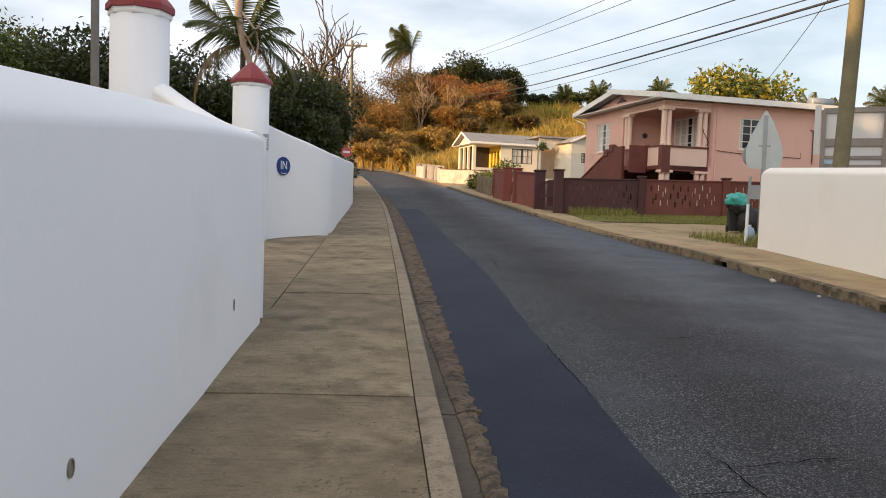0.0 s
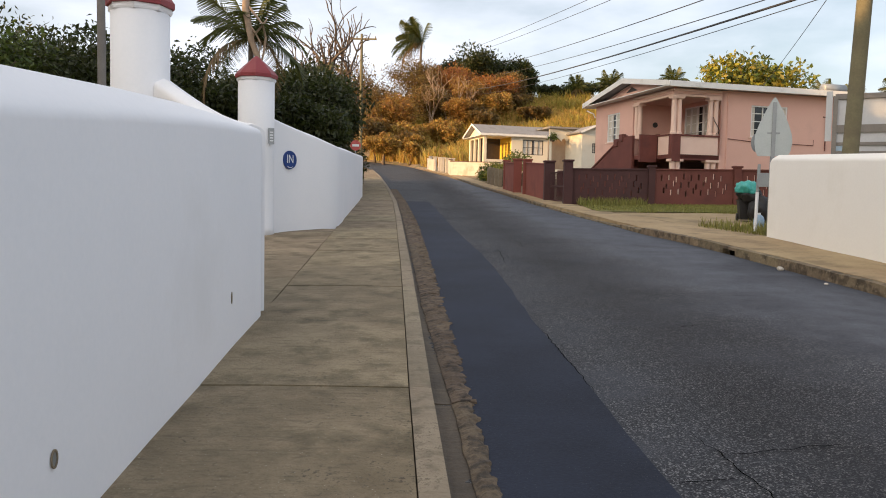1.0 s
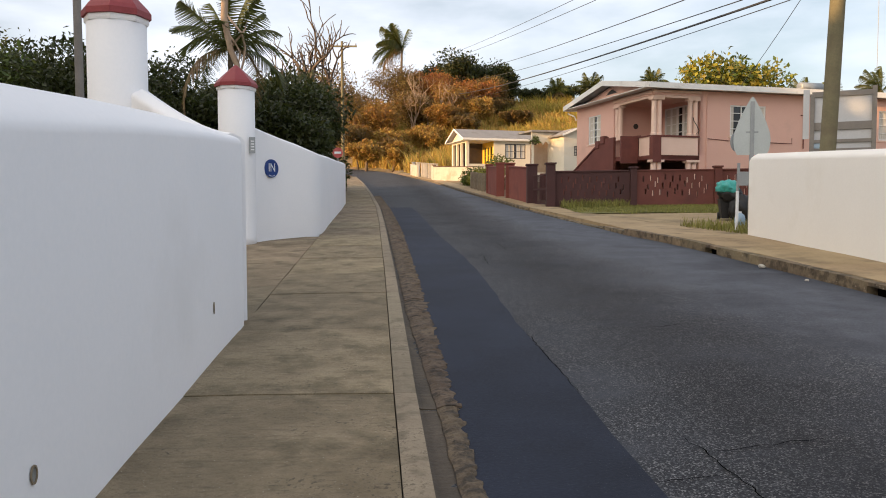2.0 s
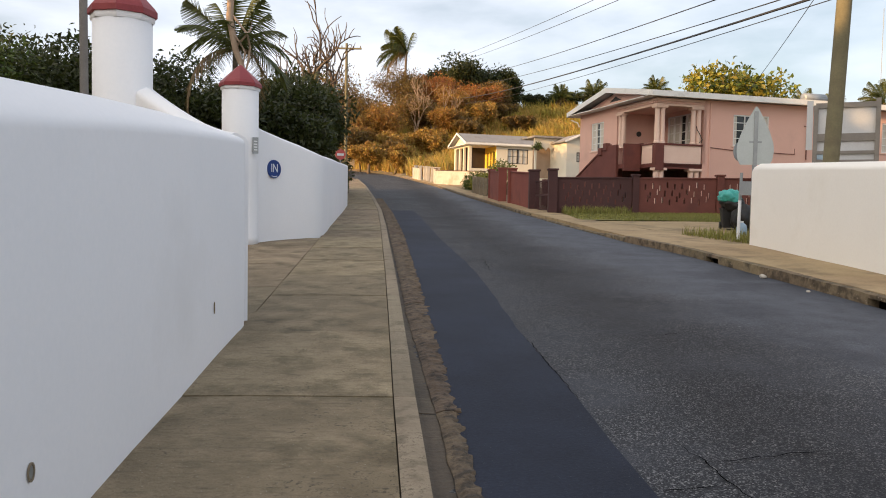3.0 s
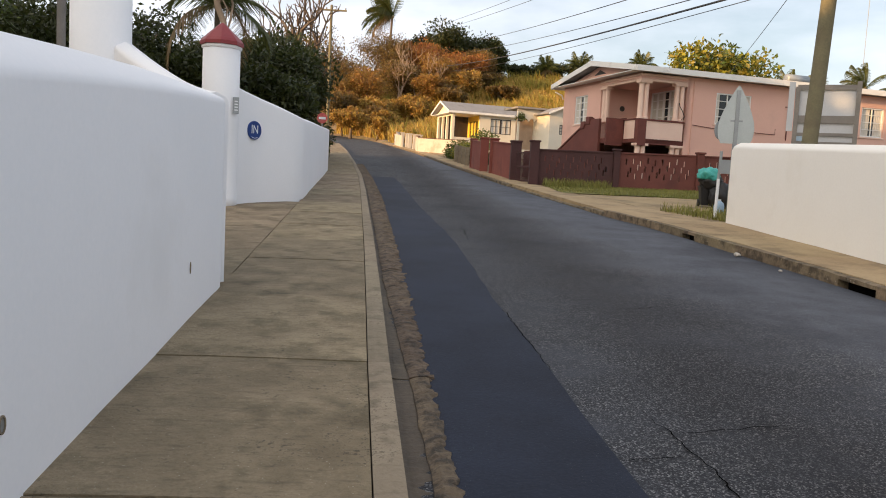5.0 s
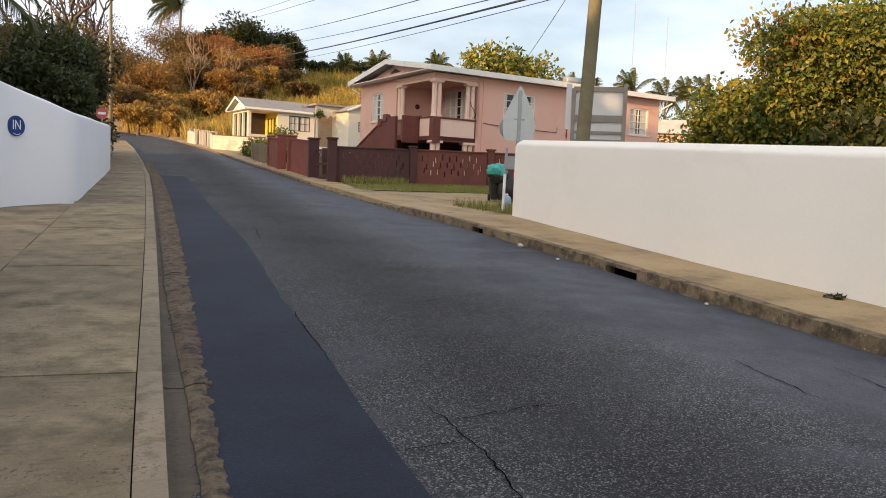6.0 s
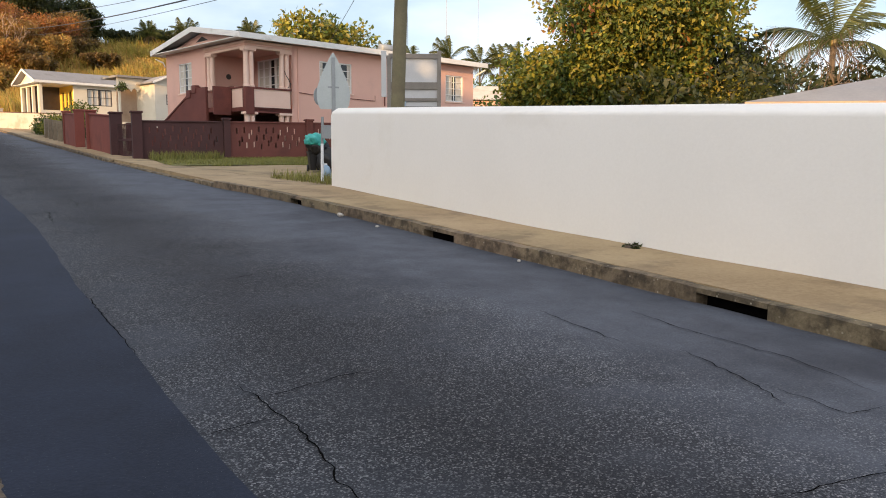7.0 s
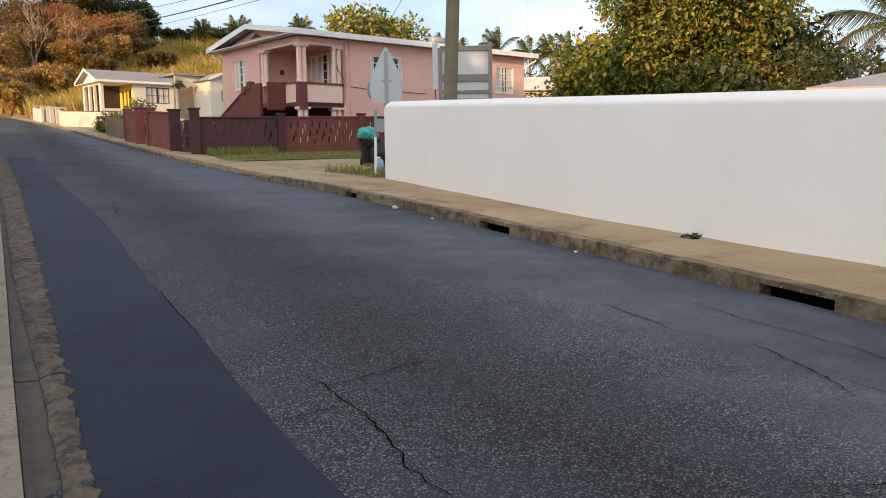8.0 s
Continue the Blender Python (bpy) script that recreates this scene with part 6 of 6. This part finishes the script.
# right of the road
# the almonds' yellow second leaves paint in warm sunlight on the crowns
tree(20.35, 21.05, float(lie(20.35, 21.05)) - 0.4, 7.7, 7.2, M_LEAF_MID, 46000, 0.19, 200, "large-leaved almond tree, green with leaves coloured yellow as sunlit", spread=1.05, clump=0.12, trunk_r=0.25, levels=3, aspect=0.5, leaf2=M_LEAF_YEL, leaf3=M_LEAF_RUST, shell=0.35)
tree(17.7, 22.4, float(lie(17.7, 22.4)) - 0.4, 4.3, 3.6, M_LEAF_MID, 17000, 0.19, 211, "young almond tree, green with leaves coloured yellow as sunlit", spread=1.1, clump=0.22, trunk_r=0.12, aspect=0.6, leaf2=M_LEAF_YEL, shell=0.35)
bush(18.0, 21.8, float(lie(18, 21.8)), 3.6, 3.2, M_LEAF_MID, 5000, 0.28, 201, "leafy bush under the almond tree", aspect=0.55)
bush(19.0, 19.0, float(lie(19, 19)), 5.0, 3.0, M_LEAF_DARK, 6000, 0.26, 202, "dark leafy bush under the almond tree", aspect=0.55)
bush(22.0, 17.6, float(lie(22, 17.6)), 4.5, 3.4, M_LEAF_DARK, 6000, 0.24, 203, "dark leafy bush behind the long wall")
bush(22.0, 18.5, float(lie(22.0, 18.5)), 1.5, 3.9, M_LEAF_YEL, 2500, 0.16, 204, "yellow-green narrow bush behind the long wall")
tree(25.2, 20.6, float(lie(25.2, 20.6)), 5.2, 6.5, M_LEAF_DARK, 9000, 0.24, 205, "dark tree behind the long wall", clump=0.2)
tree(30.0, 19.0, float(lie(30, 19)), 4.3, 7.0, M_LEAF_DARK, 9000, 0.24, 206, "dark tree behind the long wall", clump=0.2)
bare_tree(24.3, 18.6, float(lie(24.3, 18.6)), 5.3, 4.6, 207, "bare pale-branched tree behind the long wall", M_BARK, 0.14)
palm(28.4, 19.4, float(lie(28.4, 19.4)), 4.8, 2.6, 208, "young coconut palm with arching green fronds", wind=(0.1, 0), fronds=14)
palm(33.0, 18.0, float(lie(33, 18)), 4.2, 2.7, 209, "young coconut palm with arching green fronds", fronds=13)
tree(20.8, 56.0, float(lie(20.8, 56)), 8.7, 6.4, M_LEAF_YEL, 5200, 0.38, 210, "broad green tree with sunlit yellow-green crown behind the house", spread=1.0, clump=0.17, leaf2=M_LEAF_MID, aspect=0.55)
for k, (px, py, h) in enumerate(((44.6, 78.4, 10.2), (47.6, 76.8, 9.2), (49.6, 75.6, 9.4), (51.8, 75.0, 9.8), (37.0, 78.6, 9.4), (40.6, 79.6, 8.9))):
    palm(px, py, float(lie(px, py)), h * 0.76, 2.7, 220 + k, "distant coconut palm bent by the wind", wind=(-0.7, 0.2), fronds=16)
for k, (px, py, w, h) in enumerate(((40, 62, 9, 5.5), (47, 60, 9, 5.0), (34, 64, 8, 5.5), (52, 52, 9, 5), (28, 60, 7, 4.5), (44, 52, 6, 3.4), (39, 47, 6, 3.2), (35, 43, 5, 3.4))):
    bush(px, py, float(lie(px, py)), w, h, (M_LEAF_MID, M_LEAF_DARK, M_LEAF_YEL)[k % 3], 5000, 0.36, 230 + k, "green thicket behind the houses", group="thickets behind the houses")
bush(30.0, 45.6, float(lie(30, 45.6)), 5.5, 3.0, M_LEAF_MID, 4500, 0.3, 238, "green thicket behind the houses", group="thickets behind the houses")
# small hip-roofed house and grey roof beyond the wall
hut = thing("small_house", (32.6, 51.0, float(lie(32.6, 51)) - 0.2), "small house with a pale hipped roof among bushes", "house", turn=-25)
part("wall", boxed((-2.2, -1.5, 0), (2.2, 1.5, 2.9)), M_PINK, hut)
part("roof", loft(bmesh.new(), [[(-2.7, -2.0, 2.85), (2.7, -2.0, 2.85), (2.7, 2.0, 2.85), (-2.7, 2.0, 2.85)], [(-0.9, -0.1, 4.0), (0.9, -0.1, 4.0), (0.9, 0.1, 4.0), (-0.9, 0.1, 4.0)]]), M_KERB_PALE, hut)
shed = thing("outbuilding", (24.95, 15.15, float(lie(24.95, 15.15)) - 0.2), "low outbuilding with a pale grey sheet roof", "building", turn=-38)
part("wall", boxed((-4.3, -2.5, 0), (5, 2.5, 2.4)), M_WALL_R, shed)
part("roof", loft(bmesh.new(), [[(-4.9, -3.1, 2.35), (5.7, -3.1, 2.35), (5.7, 3.1, 2.35), (-4.9, 3.1, 2.35)], [(1.6, -0.15, 3.6), (3.4, -0.15, 3.6), (3.4, 0.15, 3.6), (1.6, 0.15, 3.6)]]), M_GREYROOF, shed)
part("fascia", boxed((-4.88, -3.13, 2.22), (5.68, -3.09, 2.345)), M_BARK_PALE, shed, "brown timber fascia")
for k, (mx, my, mh) in enumerate(((45.0, 80.0, 17.5), (50.5, 82, 16.5))):
    mast = thing("radio_mast", (mx, my, float(lie(mx, my))), "thin distant radio mast", "mast", "distant masts")
    part("shaft", tube(bmesh.new(), [(0, 0, 0), (0, 0, mh)], 0.03, 6), M_STEEL, mast)

# lawn in front of the garden wall
n = 44000
lx, ly = RNG.uniform(4.6, 14.5, n), RNG.uniform(17.2, 29.8, n)
edge = np.interp(ly, [17, 19.4, 22.2, 23.2, 26, 30], [7.0, 6.3, 5.9, 4.95, 4.7, 4.75])
bare = np.array([noise.noise(Vector((a * 0.5, b * 0.8, 5))) for a, b in zip(lx, ly)])
k = (lx > edge) & ((ly > 25.0 + 0.9 * bare) | ((ly < 19.3 + 2.2 * bare) & (lx < 9.5 + 2.0 * bare) & (bare > -0.2)))
lx, ly, bare = lx[k], ly[k], bare[k]
hgt = 0.035 + 0.06 * RNG.random(len(lx)) + np.where((ly > 28.6) & (lx < 7.2), 0.28 * RNG.random(len(lx)), 0) + np.where((ly < 19.9) & (lx < 9.0), 0.22 * RNG.random(len(lx)) ** 2, 0)
blades("lawn_grass", lx, ly, lie(lx, ly) - 0.03, hgt, 0.022, 0.6, M_GRASS, "short dry green grass in front of the garden wall", 11, wind=(0.0, 0.0))
lawn_base = strip("lawn", np.arange(25.2, 29.9, 0.6), lambda y: float(np.interp(y, [17, 19.4, 22.2, 23.2, 26, 30], [7.0, 6.3, 5.9, 4.95, 4.7, 4.75])), lambda y: 15.0, 0.004, 0.004, M_GRASS, cols=6)
apron = strip("side_apron", np.arange(16.9, 25.3, 0.5), lambda y: along(WALL_R, y) + (0.36 if y < 16.7 else 0.02), lambda y: 14.0, -0.012, -0.012, M_PATH_R, cols=8, wob=0.01)
tagged(apron, "sandy concrete apron of a side lane beside the lawn", "apron", kind="structure")
tagged(lawn_base, "worn green lawn", "lawn", kind="structure")
bush(2.9, 48.5, float(lie(2.9, 48.5)), 2.6, 1.3, M_LEAF_YEL, 3000, 0.16, 240, "straggly green verge shrub", group="verge shrubs")
bush(2.6, 51.5, float(lie(2.6, 51.5)), 2.2, 1.5, M_LEAF_MID, 2500, 0.16, 241, "straggly green verge shrub", group="verge shrubs")
bush(3.4, 45.8, float(lie(3.4, 45.8)), 2.0, 1.2, M_LEAF_DARK, 2500, 0.15, 242, "straggly green verge shrub", group="verge shrubs")
bush(4.6, 60.0, float(lie(4.6, 60)), 1.6, 2.2, M_LEAF_MID, 1200, 0.2, 243, "thin garden shrub by the porch", group="verge shrubs")
bush(6.62, 53.3, 5.95, 0.8, 0.5, M_LEAF_MID, 420, 0.12, 245, "green vine climbing over the porch roof", name="vine")
bush(7.12, 7.15, float(lie(7.12, 7.15)) + 0.10, 0.30, 0.05, M_LEAF_DARK, 120, 0.09, 244, "fallen green leafy twig on the pavement", name="fallen_twig")

# unseen woods added on the rise behind and beside the camera to keep the street in shade
for k in range(36):
    s = k / 35
    x, y = -26 - 12 * (k % 3) - 6 * math.sin(k * 1.3), -62 + 82 * s
    tree(x, y, float(lie(x, y)), 12.5 + 2.2 * math.sin(k * 2.3), 10.5, M_LEAF_DARK, 5200, 0.95, 300 + k, "tall dark unseen tree added to shade the street", group="woods beside the street", spread=1.0, clump=0.2, aspect=0.7, base_cut=0.0)
